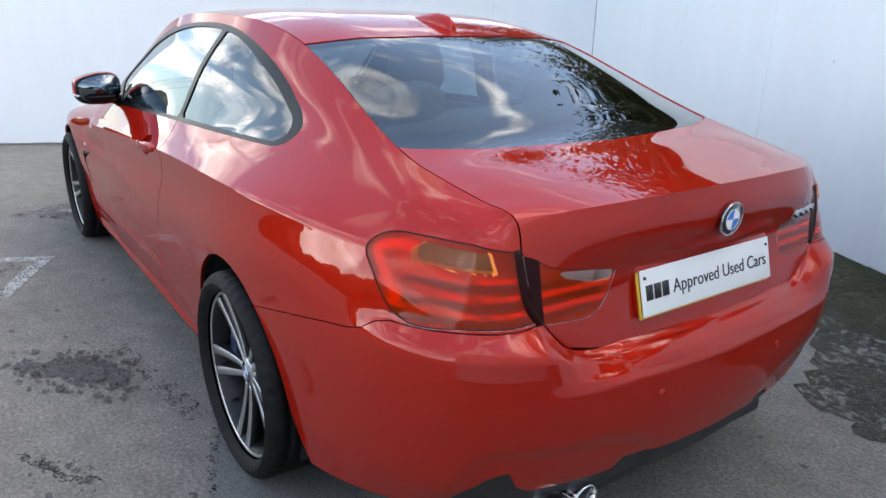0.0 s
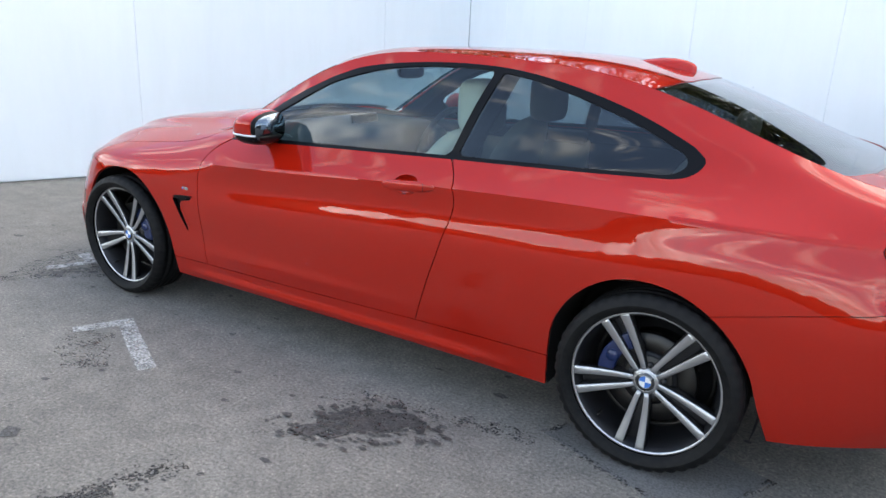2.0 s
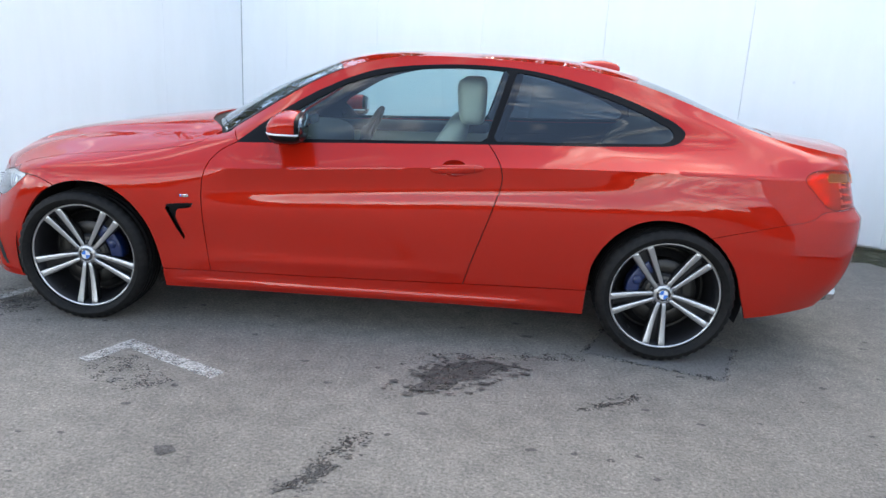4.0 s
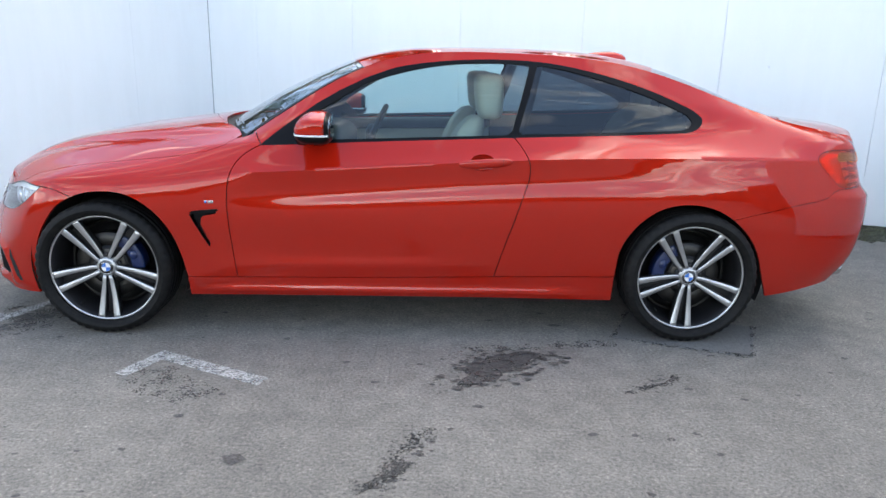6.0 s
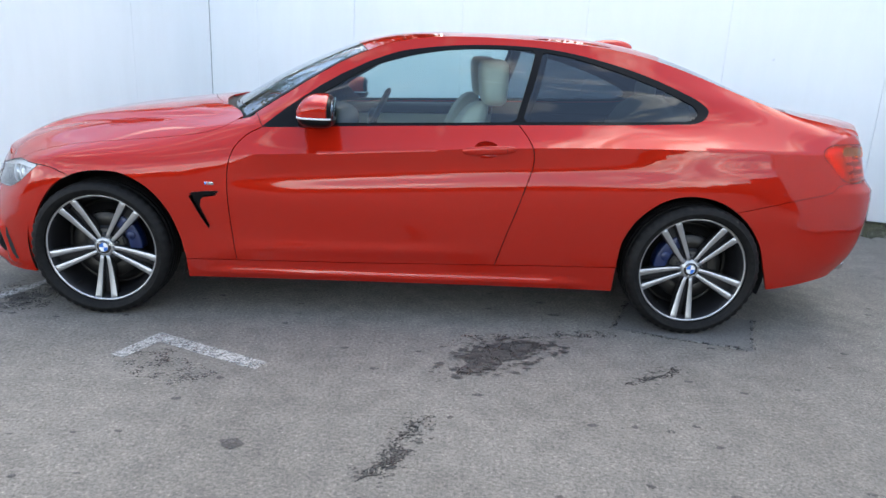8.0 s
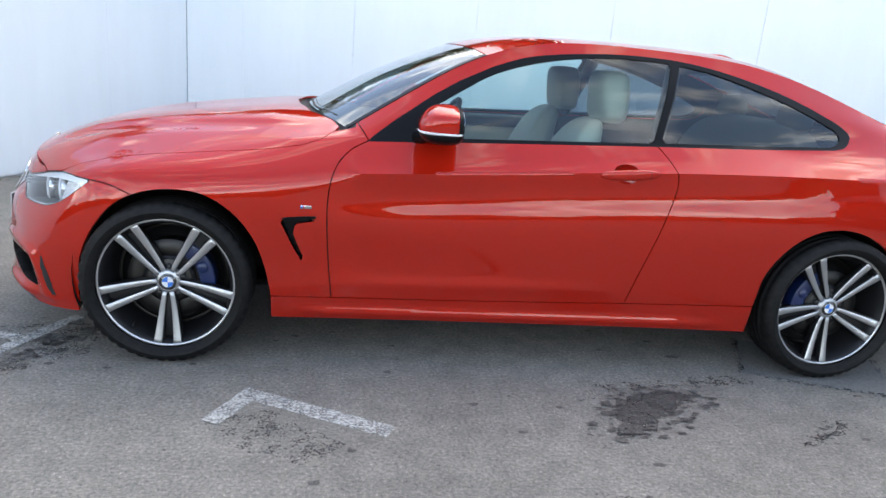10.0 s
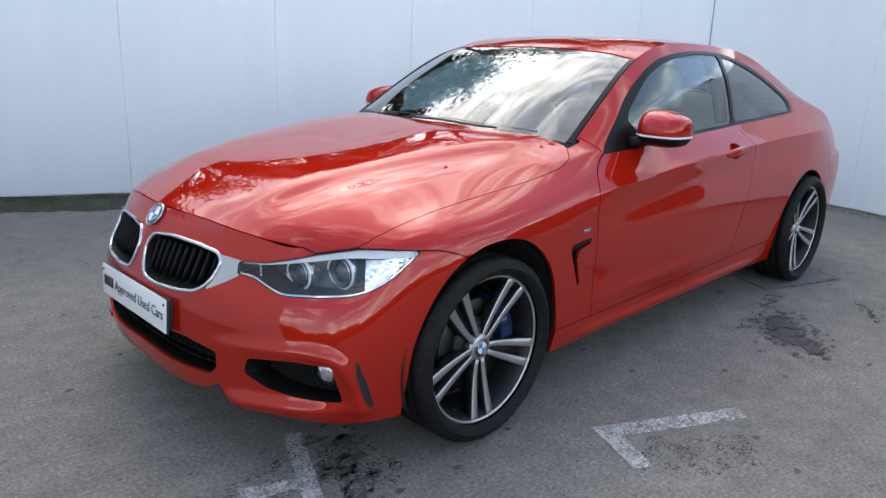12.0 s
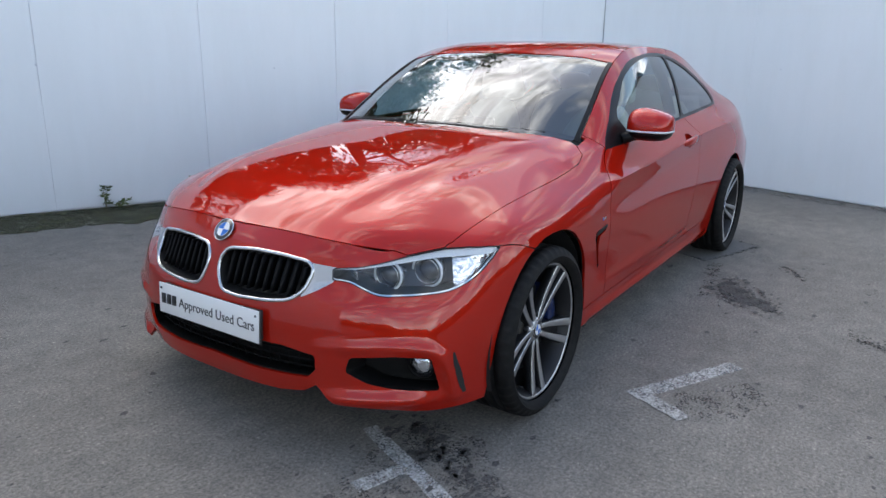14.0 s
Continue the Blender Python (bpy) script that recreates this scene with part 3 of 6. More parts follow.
# the tail is even round its corner
t0, t_end = KNOTS[16], KNOTS[-1]
late = FINE >= t0 - 1e-9
tl = FINE[late]
for j in range(SIDE.shape[1] - 1):
    a = SIDE[late, j]
    p = np.concatenate([tl, 2 * t_end - tl[-2::-1]]) + np.arange(2 * len(tl) - 1) * 1e-6
    full = np.concatenate([a, (a * (1, -1, 1))[-2::-1]])
    if j <= 34:
        even = faired(p, full, (KNOTS[16], KNOTS[18], 2 * t_end - KNOTS[18], 2 * t_end - KNOTS[16]), .42)[: len(tl)]
    else:
        even = faired(tl, a, (KNOTS[16], KNOTS[18], KNOTS[21], KNOTS[22]), .34)
    SIDE[late, j] += float(np.interp(j, [0, 66, 80], [1, 1, 0])) * (even - a)
# the flank leans in towards the shoulder
lean_z = SIDE[:, 50:51, 2] - .105 - SIDE[:, :, 2]
SIDE[:, :, 1] -= .0095 * np.exp(-(lean_z / .055) ** 2) * np.interp(SIDE[:, :, 0], [-1.0, -.5, 1.0, 1.6], [0, 1, 1, 0])
# a shelf on the rear bumper below the lamps
sx, sy, sz = SIDE[:, :, 0], SIDE[:, :, 1], SIDE[:, :, 2]
step_out = np.interp(sz, [.50, .60, .712, .757, .80, .92], [0, .003, .010, -.010, -.006, 0]) * np.interp(sx, [1.96, 2.0, 2.06, 2.12, 2.16], [0, .1, .5, .9, 1]) * np.interp(sy, [.49, .56], [0, 1])
away = np.stack([sx - 2.0, sy - .45], -1)
away /= np.maximum(np.linalg.norm(away, axis=-1, keepdims=True), 1e-6)
SIDE[:, :, :2] += step_out[..., None] * away
# the shoulder line stands proud, with a hollow under it
drop = SIDE[:, 50:51, 2] - SIDE[:, :, 2]
proud = np.clip(1 - np.abs(drop) / np.where(drop > 0, .075, .05), 0, 1) ** 2
SIDE[:, :, 1] += .0085 * proud * np.interp(SIDE[:, :, 0], [-.98, -.6, 1.5, 2.02], [0, 1, .9, 0])

EDGE = ROWS9[:, 8]
TOPN = np.array(TOPS)
tk = KNOTS[FIRST : LAST + 1]
tops_at = FINE[(FINE >= tk[0] - 1e-9) & (FINE <= tk[-1] + 1e-9)]
edge_at = EDGE[(FINE >= tk[0] - 1e-9) & (FINE <= tk[-1] + 1e-9)]


def bent(values, breaks):
    out = []
    marks = [0, *[b - FIRST for b in breaks], len(tk) - 1]
    for n, (a, b) in enumerate(zip(marks, marks[1:])):
        sel = tops_at[(tops_at >= tk[a] - 1e-9) & ((tops_at < tk[b] - 1e-9) | (n == len(marks) - 2))]
        out.append(spline(tk[a : b + 1], values[a : b + 1], sel, False))
    return np.concatenate(out)


inner = bent(TOPN, (COWL, LIP))
for r in range(3):
    sel = (inner[:, r, 0] > -.60) & (inner[:, r, 0] < 2.0)
    sel &= np.arange(len(inner)) > int(np.searchsorted(tops_at, KNOTS[COWL] - 1e-9))
    fx = np.maximum.accumulate(inner[sel, r, 0] + np.arange(sel.sum()) * 1e-5)
    inner[sel, r, 1:] = faired(fx, inner[sel, r, 1:], (-.52, -.15, 1.70, 1.95), .8)
TOP = []
for e, (p1, p2, c) in zip(edge_at, inner):
    pts = np.array([e, p1, p2, c, p2 * (1, -1, 1), p1 * (1, -1, 1)])
    TOP.append(hermite_rows(pts, {}, 14)[: 3 * 14 + 1])
TOP = np.array(TOP)
NCOWL = int(np.searchsorted(tops_at, KNOTS[COWL] - 1e-9))


# ---- panels of the car ----
def on(fn, *axes):
    """Reads a field in combined coordinates: each axis a weight for x, y, z."""
    w = np.array(axes, float).T
    return lambda p: fn(p @ w)


def flat_polygon(points, smooth=0):
    o = smooth_line(points, smooth, True) if smooth else np.asarray(points, float)
    return polygon_field(o, (0, 1))


def flat_line(points, smooth=0):
    return line_field(smooth_line(points, smooth) if smooth else points, (0, 1))


XZ = ((1, 0, 0), (0, 0, 1))
XY = ((1, 0, 0), (0, 1, 0))
YZ = ((0, 1, 0), (0, 0, 1))
DZ = ((1, 1, 0), (0, 0, 1))

arch_front = on(flat_polygon([*smooth_line([(-1.735, .30), (-1.722, .41), (-1.666, .537), (-1.585, .632), (-1.48, .683), (-1.38, .698), (-1.275, .688), (-1.17, .631), (-1.085, .53), (-1.035, .40), (-1.012, .29)]), (-1.005, 0), (-1.76, 0)]), *XZ)
arch_rear = on(flat_polygon([(1.03, 0), *smooth_line([(1.04, .338), (1.054, .457), (1.132, .587), (1.254, .668), (1.358, .685), (1.496, .66), (1.619, .583), (1.709, .471), (1.765, .324), (1.80, .235)]), (1.86, 0)]), *XZ)
window_out = on(flat_polygon([(-.668, .909), (-.555, .998), (-.402, 1.105), (-.298, 1.166), *smooth_line([(-.165, 1.230), (-.032, 1.276), (.103, 1.300), (.238, 1.314), (.374, 1.322), (.511, 1.323), (.649, 1.317), (.787, 1.300), (.924, 1.273), (1.062, 1.238), (1.201, 1.194), (1.34, 1.138), (1.43, 1.092), (1.457, 1.064), (1.444, 1.035), (1.41, 1.012), (1.365, 1.001)], 4), (1.05, .985), (.537, .967), (-.021, .943), (-.258, .932), (-.494, .919)]), *XZ)
door_glass_f = on(flat_polygon([(-.435, 1.028), (-.405, 1.062), *smooth_line([(-.295, 1.129), (-.163, 1.203), (-.031, 1.248), (.103, 1.279), (.238, 1.298), (.374, 1.306), (.511, 1.307), (.615, 1.303)], 4), (.520, .979), (-.355, .943)]), *XZ)
rear_glass_f = on(flat_polygon([(.651, 1.300), *smooth_line([(.786, 1.281), (.922, 1.248), (1.06, 1.208), (1.198, 1.162), (1.338, 1.102), (1.392, 1.072), (1.402, 1.05), (1.38, 1.025), (1.345, 1.012)], 4), (1.052, .998), (.553, .982)]), *XZ)
hood_f = on(flat_polygon([(-2.085, -.3), (-2.085, 0), *smooth_line([(-2.083, .06), (-2.063, .24), (-2.033, .353), (-2.003, .455), (-1.95, .568), (-1.912, .625), (-1.826, .712), (-1.743, .736), (-1.627, .75), (-1.484, .757), (-1.279, .763), (-1.045, .769), (-.92, .770)], 6), (-.84, .752), (-.79, .70), (-.775, .66), (-.80, .60), (-.90, .45), (-.955, .25), (-.985, 0), (-.985, -.3)]), *XY)
lamp_front = on(flat_polygon([(-1.615, .648), (-1.487, .655), (-1.386, .669), (-1.283, .686), (-1.18, .699), (-1.101, .708), (-.996, .711), (-.90, .709), (-.832, .704), *smooth_line([(-.885, .668), (-.952, .628), (-1.025, .598), (-1.10, .580), (-1.21, .571), (-1.32, .568), (-1.43, .571), (-1.49, .588), (-1.545, .605), (-1.618, .611)], 4)]), *DZ)
kidney = on(flat_polygon([(.031, .64), (.045, .662), (.11, .676), (.22, .678), (.32, .669), (.372, .656), (.385, .64), (.383, .61), (.37, .572), (.34, .549), (.29, .539), (.2, .533), (.11, .532), (.062, .541), (.038, .575)], 5), *YZ)


def kidney_in(p):
    return kidney(p) + .0085


kidney_ext = on(flat_polygon([(.365, .660), (.452, .650), (.456, .607), (.420, .582), (.372, .556)]), *YZ)
fog_open = on(flat_polygon([(.537, .376), (.522, .325), (.582, .285), (.642, .270), (.765, .256), (.752, .376), (.663, .384)]), *YZ)
low_open = on(flat_polygon([(-.2, .398), (0, .400), (.32, .396), (.434, .374), (.432, .323), (.404, .293), (.2, .290), (0, .297), (-.2, .297)]), *YZ)
skirt_f = on(flat_line([(-.4, .222), (0, .222), (.3, .228), (.385, .240), (.43, .268), (.462, .235), (.49, .206), (.65, .190), (.75, .178), (1.0, .160)]), *YZ)
wing_bumper = on(flat_line([(-1.95, .80), (-1.90, .70), (-1.70, .7055), (-1.667, .704), (-1.627, .701), (-1.589, .692), (-1.535, .672), (-1.45, .64)]), *XZ)
door_front_f = on(flat_line(smooth_line([(-.655, .914), (-.729, .872), (-.769, .829), (-.795, .762), (-.805, .684), (-.803, .577), (-.793, .437), (-.775, .284)])), *XZ)
door_rear_f = on(flat_line(smooth_line([(.532, .972), (.567, .93), (.598, .875), (.607, .836), (.602, .777), (.579, .705), (.545, .596), (.50, .461), (.454, .306)])), *XZ)
sill_f = on(flat_line([(-1.011, .285), (-.283, .291), (.454, .306), (1.031, .317)]), *XZ)
pillar_f = on(flat_line([(-.60, .83), (-.655, .912), (-.69, .955), (-.75, 1.02)]), *XZ)
bumper_rear_f = on(flat_line([(1.6, .619), (1.651, .631), (1.8, .664), (1.93, .690), (2.01, .703), (2.055, .718), (2.085, .740), (2.12, .7505), (2.2, .752), (2.33, .757), (2.5, .757)]), *XZ)
lamp_rear_f = on(flat_polygon([(2.008, .868), (1.999, .890), (2.010, .908), (2.035, .923), (2.071, .932), (2.152, .934), (2.231, .932), (2.285, .919), (2.36, .915), (2.37, .763), (2.283, .762), (2.21, .754), (2.163, .753), (2.115, .768), (2.076, .802), (2.036, .843)]), *XZ)
lamp_lid_f = on(flat_polygon([(.60, .917), (.544, .900), (.52, .881), (.48, .872), (.33, .850), (.328, .825), (.345, .785), (.372, .757), (.407, .746), (.472, .749), (.62, .760)]), *YZ)
tail_low = on(flat_line([(-.4, .375), (0, .375), (.308, .380), (.325, .344), (.552, .347), (.585, .368), (.614, .420), (.655, .405), (.688, .357), (.735, .23), (.80, .12)]), *YZ)
vent_open = on(flat_polygon([(-.981, .594), (-.963, .609), (-.849, .617), (-.851, .600), (-.925, .588), (-.931, .547), (-.880, .427), (-.893, .427), (-.934, .500)]), *XZ)
header_f = on(flat_line([(-.275, -.2), (-.275, 0), (-.268, .2), (-.25, .40), (-.19, .60), (-.17, .7)]), *XY)
rear_top_f = on(flat_line([(1.30, -.2), (1.30, 0), (1.29, .27), (1.262, .43), (1.222, .55), (1.20, .7)]), *XY)
rear_base_f = on(flat_line([(1.998, -.2), (1.998, 0), (1.985, .16), (1.945, .42), (1.885, .565), (1.82, .66)]), *XY)
handle_hole = on(flat_polygon([(.385 + .062 * math.cos(a * .1745), .858 + .037 * math.sin(a * .1745)) for a in range(36)]), *XZ)

S_GRID = Sheet.grid(SIDE)
TOP_IN = TOP.copy()
step = TOP[:, 1] - TOP[:, 0]
TOP_IN[:, 0] += step * np.minimum(0.9, 0.004 / np.maximum(np.linalg.norm(step, axis=1), 1e-6))[:, None]
hood_grid = Sheet.grid(TOP[: NCOWL + 1])
UPPER = Sheet.grid(TOP_IN[NCOWL:])


def relaxed(sheet, weight, rounds=8):
    """Evens out the surface where weight is over zero."""
    n = len(sheet.v)
    pairs = {(min(a, b), max(a, b)) for f in sheet.f for a, b in zip(f, f[1:] + f[:1])}
    e = np.array(sorted(pairs))
    count = np.zeros(n)
    np.add.at(count, e[:, 0], 1)
    np.add.at(count, e[:, 1], 1)
    rim = {}
    for f in sheet.f:
        for a, b in zip(f, f[1:] + f[:1]):
            k = (min(a, b), max(a, b))
            rim[k] = rim.get(k, 0) + 1
    fixed = np.zeros(n, bool)
    for (a, b), c in rim.items():
        if c == 1:
            fixed[a] = fixed[b] = True
    w = np.where(fixed, 0, weight)[:, None]
    v = sheet.v.copy()
    for _ in range(rounds):
        s = np.zeros_like(v)
        np.add.at(s, e[:, 0], v[e[:, 1]])
        np.add.at(s, e[:, 1], v[e[:, 0]])
        v += 0.6 * w * (s / np.maximum(count, 1)[:, None] - v)
    return Sheet(v, sheet.f)


SKIN = S_GRID.joined(hood_grid)
fold = line_field([(p[0], p[1]) for p in EDGE[: int(np.searchsorted(FINE, KNOTS[9])) : 6]], (0, 1))
near_fold = np.clip(1 - np.abs(fold(SKIN.v)) / np.interp(SKIN.v[:, 0], [-1.8, -1.6], [.13, .08]), 0, 1) * (SKIN.v[:, 0] < -.78) * (SKIN.v[:, 2] > .64)
SKIN = relaxed(SKIN, near_fold, 70)
# the hollow where the rear pillar meets the shoulder is soft
soft_w = np.clip(1 - np.abs(SKIN.v[:, 2] - 1.015) / .11, 0, 1) * np.interp(SKIN.v[:, 0], [1.05, 1.4, 1.85, 2.02], [0, 1, 1, 0])
SKIN = relaxed(SKIN, soft_w, 90)
# the bonnet is fair between its edges
hood_w = np.interp(SKIN.v[:, 2], [.735, .80], [0, 1]) * np.interp(SKIN.v[:, 0], [-.95, -.86], [1, 0]) * np.interp(SKIN.v[:, 1], [.60, .72], [1, .25])
SKIN = relaxed(SKIN, hood_w, 45)
nose_edge = EDGE[FINE <= KNOTS[3] + 1e-9]
NOSE_Y, NOSE_Z = [*nose_edge[:, 1], .625, .76], [*nose_edge[:, 2], .689, .660]
# one even sheet from edge to edge
clear_edge = np.interp(SKIN.v[:, 2] - np.interp(SKIN.v[:, 1], NOSE_Y, NOSE_Z), [.012, .085], [0, 1])
hx, hy = SKIN.v[:, 0].copy(), SKIN.v[:, 1].copy()
HOOD_TERMS = [(a, b) for a in range(5) for b in (0, 2, 4, 6) if a + b < 9]


def hood_basis(x, y):
    u, v = (x + 1.45) / .6, y / .7
    return np.stack([u ** a * v ** b for a, b in HOOD_TERMS], 1)


on_hood = (SKIN.v[:, 2] > .735) & (hx < -.87) & (hy < .70)
coef = np.linalg.lstsq(hood_basis(hx[on_hood], hy[on_hood]), SKIN.v[on_hood, 2], rcond=None)[0]
sheet_w = np.where((SKIN.v[:, 2] > .70) & (hx < -.80), np.interp(hy, [.60, .71], [1, 0]) * np.interp(hx, [-2.03, -1.90], [0, 1]) * np.interp(hx, [-.93, -.86], [1, 0]) * clear_edge, 0)
SKIN.v[:, 2] += sheet_w * (hood_basis(hx, hy) @ coef - SKIN.v[:, 2])
# a raised middle with a crisp edge that runs from the pillars to the grilles
ridge_y = spline([-2.08, -1.9, -1.6, -1.3, -1.0, -.80], np.array([[.33], [.375], [.445], [.505], [.575], [.62]]), hx)[:, 0]
fade = np.interp(hx, [-2.05, -1.80, -1.05, -.85], [0, 1, 1, .3]) * np.where(SKIN.v[:, 2] > .68, clear_edge, 0) * (hx < -.78)
off = hy - ridge_y
SKIN.v[:, 2] += fade * (.013 / (1 + np.exp(np.clip(off / .011, -40, 40))) - .004 * np.exp(-((off - .055) / .045) ** 2) - .002)

# the wing's top is even too
wing_w = np.interp(SKIN.v[:, 2], [.70, .76, .93, .98], [0, 1, 1, 0]) * np.interp(hx, [-1.60, -1.40, -.82, -.70], [0, 1, 1, 0]) * np.interp(hy, [.60, .68], [0, 1])
SKIN = relaxed(SKIN, wing_w, 60)
# the foot of the doors swells a little above the sill
foot_z = SKIN.v[:, 2] - np.interp(hx, [-1.0, 1.0], [.345, .375])
SKIN.v[:, 1] += .0075 * np.exp(-(foot_z / .030) ** 2) * np.interp(hx, [-.95, -.55, .1, .55], [0, 1, 1, 0]) * (hy > .5)
# the skirt's lower edge and the lip under the front intakes stand proud
px, pz = SKIN.v[:, 0], SKIN.v[:, 2]
skirt = np.interp(px, [-.98, -.80, .70, .98], [0, 1, 1, 0]) * np.exp(-((pz - .222) / .022) ** 2)
SKIN.v[:, 1] += .014 * skirt * (hy > .5)
lip_w = np.interp(hy, [.40, .50, .70, .81], [0, 1, 1, 0]) * np.exp(-((pz - .225) / .030) ** 2) * (px < -1.8)
SKIN.v[:, 0] -= .026 * lip_w
SKIN.v[:, 1] += .010 * lip_w
RIM = [(.40, .402), (.50, .408), (.62, .412), (.70, .411), (.745, .402), (.770, .382), (.783, .345), (.790, .290), (.794, .225)]
rim_d = np.full(len(px), 1e3)
for (ya, za), (yb, zb) in zip(RIM, RIM[1:]):
    dy, dz = yb - ya, zb - za
    u = np.clip(((hy - ya) * dy + (pz - za) * dz) / (dy * dy + dz * dz), 0, 1)
    rim_d = np.minimum(rim_d, np.hypot(hy - ya - u * dy, pz - za - u * dz))
rim_w = np.exp(-(rim_d / .017) ** 2) * (px < -1.76) * np.interp(hy, [.40, .52], [0, 1])
SKIN.v[:, 0] -= .013 * rim_w
SKIN.v[:, 1] += .007 * rim_w * np.interp(hy, [.66, .76], [0, 1])

# the rear bumper is hollowed round the exhaust
hollow = on(flat_polygon([(.745, .15), (.738, .33), (.728, .42), (.706, .478), (.668, .500), (.60, .497), (.50, .491), (.38, .484), (.27, .455), (.20, .40), (.15, .15)]), *YZ)(SKIN.v)
depth_in = np.clip(-hollow / .045, 0, 1)
depth_in = .011 * depth_in * depth_in * (3 - 2 * depth_in) * (px > 2.0)
SKIN.v[:, 0] -= depth_in * np.interp(hy, [.6, .75], [1, .6])
SKIN.v[:, 1] -= depth_in * np.interp(hy, [.4, .75], [.1, .7])


def hood_cut(p):
    """The bonnet's edge: seen from above along its sides, from the front above the lamps."""
    ahead = np.interp(p[:, 1], NOSE_Y, NOSE_Z) - p[:, 2]
    side = p[:, 1] - np.interp(p[:, 0], [-1.90, -1.84, -1.826, -1.80], [.90, .73, .7125, .718])
    w = np.interp(p[:, 1], [.04, .20], [0, 1]) * (p[:, 0] < -1.80)
    return (1 - w) * hood_f(p) + w * np.maximum(ahead, side)


body = SKIN.outside(arch_front).outside(arch_rear)
window, body = body.split(window_out)
headlamp, body = body.split(lamp_front)
hood, body = body.panels(hood_cut, .0014)
hood = hood.inside(lambda p: p[:, 0] + .6)
low = body.inside(lambda p: np.where(p[:, 0] < -.70, p[:, 1] - .705 + 9 * (p[:, 2] < .85), 1.0))
body = body.outside(lambda p: np.where(p[:, 0] < -.70, p[:, 1] - .705 + 9 * (p[:, 2] < .85), 1.0))
hood = hood.outside(lambda p: lamp_front(p) - .003)
tail_lamp, body = body.split(lambda p: np.where(p[:, 0] > 1.7, lamp_rear_f(p), 1.0))

nose, body = body.panels(lambda p: -wing_bumper(p) + 5 * (p[:, 0] > -1.30), .002)
nose = nose.inside(skirt_f)
mark, nose = nose.split(kidney)
mark2, nose = nose.split(kidney_ext)
fog_hole, nose = nose.split(fog_open)
low_hole, nose = nose.split(low_open)

tail, body = body.panels(lambda p: -bumper_rear_f(p) + 5 * (p[:, 0] < 1.30), .0013)
tail_black, tail = tail.split(lambda p: np.where(p[:, 0] > 2.0, -tail_low(p), 1.0))

sill, body = body.panels(lambda p: -sill_f(p) + 5 * (np.abs(p[:, 0]) > 1.2), .0022)
door, body = body.panels(lambda p: np.maximum(door_front_f(p), -door_rear_f(p)) + 5 * (p[:, 2] > .99), .0022)
grip, door = door.split(handle_hole)
wing, quarter = body.panels(lambda p: np.maximum(pillar_f(p), p[:, 0]), .002)
vent, wing = wing.split(vent_open)

door_glass, frame_rest = window.split(door_glass_f)
side_glass, window_trim = frame_rest.split(rear_glass_f)

screen, roof = UPPER.split(header_f)
roof, back = roof.split(rear_top_f)
roof = roof.outside(lambda p: header_f(p) - .003)
rear_glass, lid = back.split(rear_base_f)
lid = lid.outside(lambda p: rear_base_f(p) - .004)
lid_lamp, lid = lid.split(lamp_lid_f)


def both(name, sheet, mat, parent, label="", thick=0.0, push=0.0, one=False):
    """The left and the right half of a panel; one: joined across the middle into one object."""
    if push:
        sheet = sheet.pushed(push)
    l, r = sheet.mirrored(), sheet
    if one:
        return [sheet_object(name, l.joined(r), mat, parent, label, thick)]
    return [sheet_object(name, h, mat, parent, label, thick) for h in (l, r)]


car = empty("car", "glossy red two-door coupe with dark alloy wheels, parked on asphalt", "car")
P = .010
[bonnet] = both("bonnet", hood, RED, car, "glossy red bonnet with two soft ridges", P, 0, True)
[bumper_f] = both("front_bumper", nose, RED, car, "", P, 0, True)
[bumper_r] = both("rear_bumper", tail, RED, car, "", P, 0, True)
both("diffuser", tail_black, BLACK_PLASTIC, bumper_r, "black textured plastic rear valance", P, -.012, True)
both("front_wing", wing, RED, car, "", P)
doors = both("door", door, RED, car, "", P)
both("side_skirt", sill, RED, car, "", P)
both("rear_quarter_panel", quarter, RED, car, "", P)
[roof_ob] = both("roof", roof, RED, car, "", P, 0, True)
[boot] = both("boot_lid", lid, RED, car, "", P, 0, True)
both("windscreen", screen, GLASS_CLEAR, car, "clear windscreen reflecting sky and clouds", 0, -.003, True)
both("rear_window", rear_glass, GLASS_TINT, car, "dark tinted rear window", 0, -.003, True)
for d, g in zip(doors, (door_glass.mirrored(), door_glass)):
    sheet_object("door_window", g.pushed(-.004), GLASS_SIDE, d, "lightly tinted door window")
both("rear_side_window", side_glass, GLASS_TINT, car, "dark tinted side window", 0, -.004)
both("window_trim", window_trim, BLACK_GLOSS, car, "gloss black window surround", P)

# dark shell behind the panels
shell_side = SKIN.outside(arch_front).outside(arch_rear).outside(window_out).outside(lamp_front).outside(kidney).outside(fog_open).outside(low_open)
shell_side = shell_side.outside(lambda p: np.where(p[:, 0] > 1.7, lamp_rear_f(p), 1.0)).outside(vent_open).outside(handle_hole).inside(lambda p: skirt_f(p) * (p[:, 0] < -1.5) - .001)
shell_side = shell_side.outside(lambda p: np.where(p[:, 0] > 2.0, -tail_low(p), 1.0))
shell_side = shell_side.outside(lambda p: np.linalg.norm(p - (-1.94, .58, .715), axis=1) - .07)
both("inner_shell", shell_side, DARK, car, "", 0, -.016)
both("inner_roof", roof, TRIM_DARK, car, "", 0, -.022, True)
both("inner_boot", lid.outside(lamp_lid_f), DARK, car, "", 0, -.016, True)


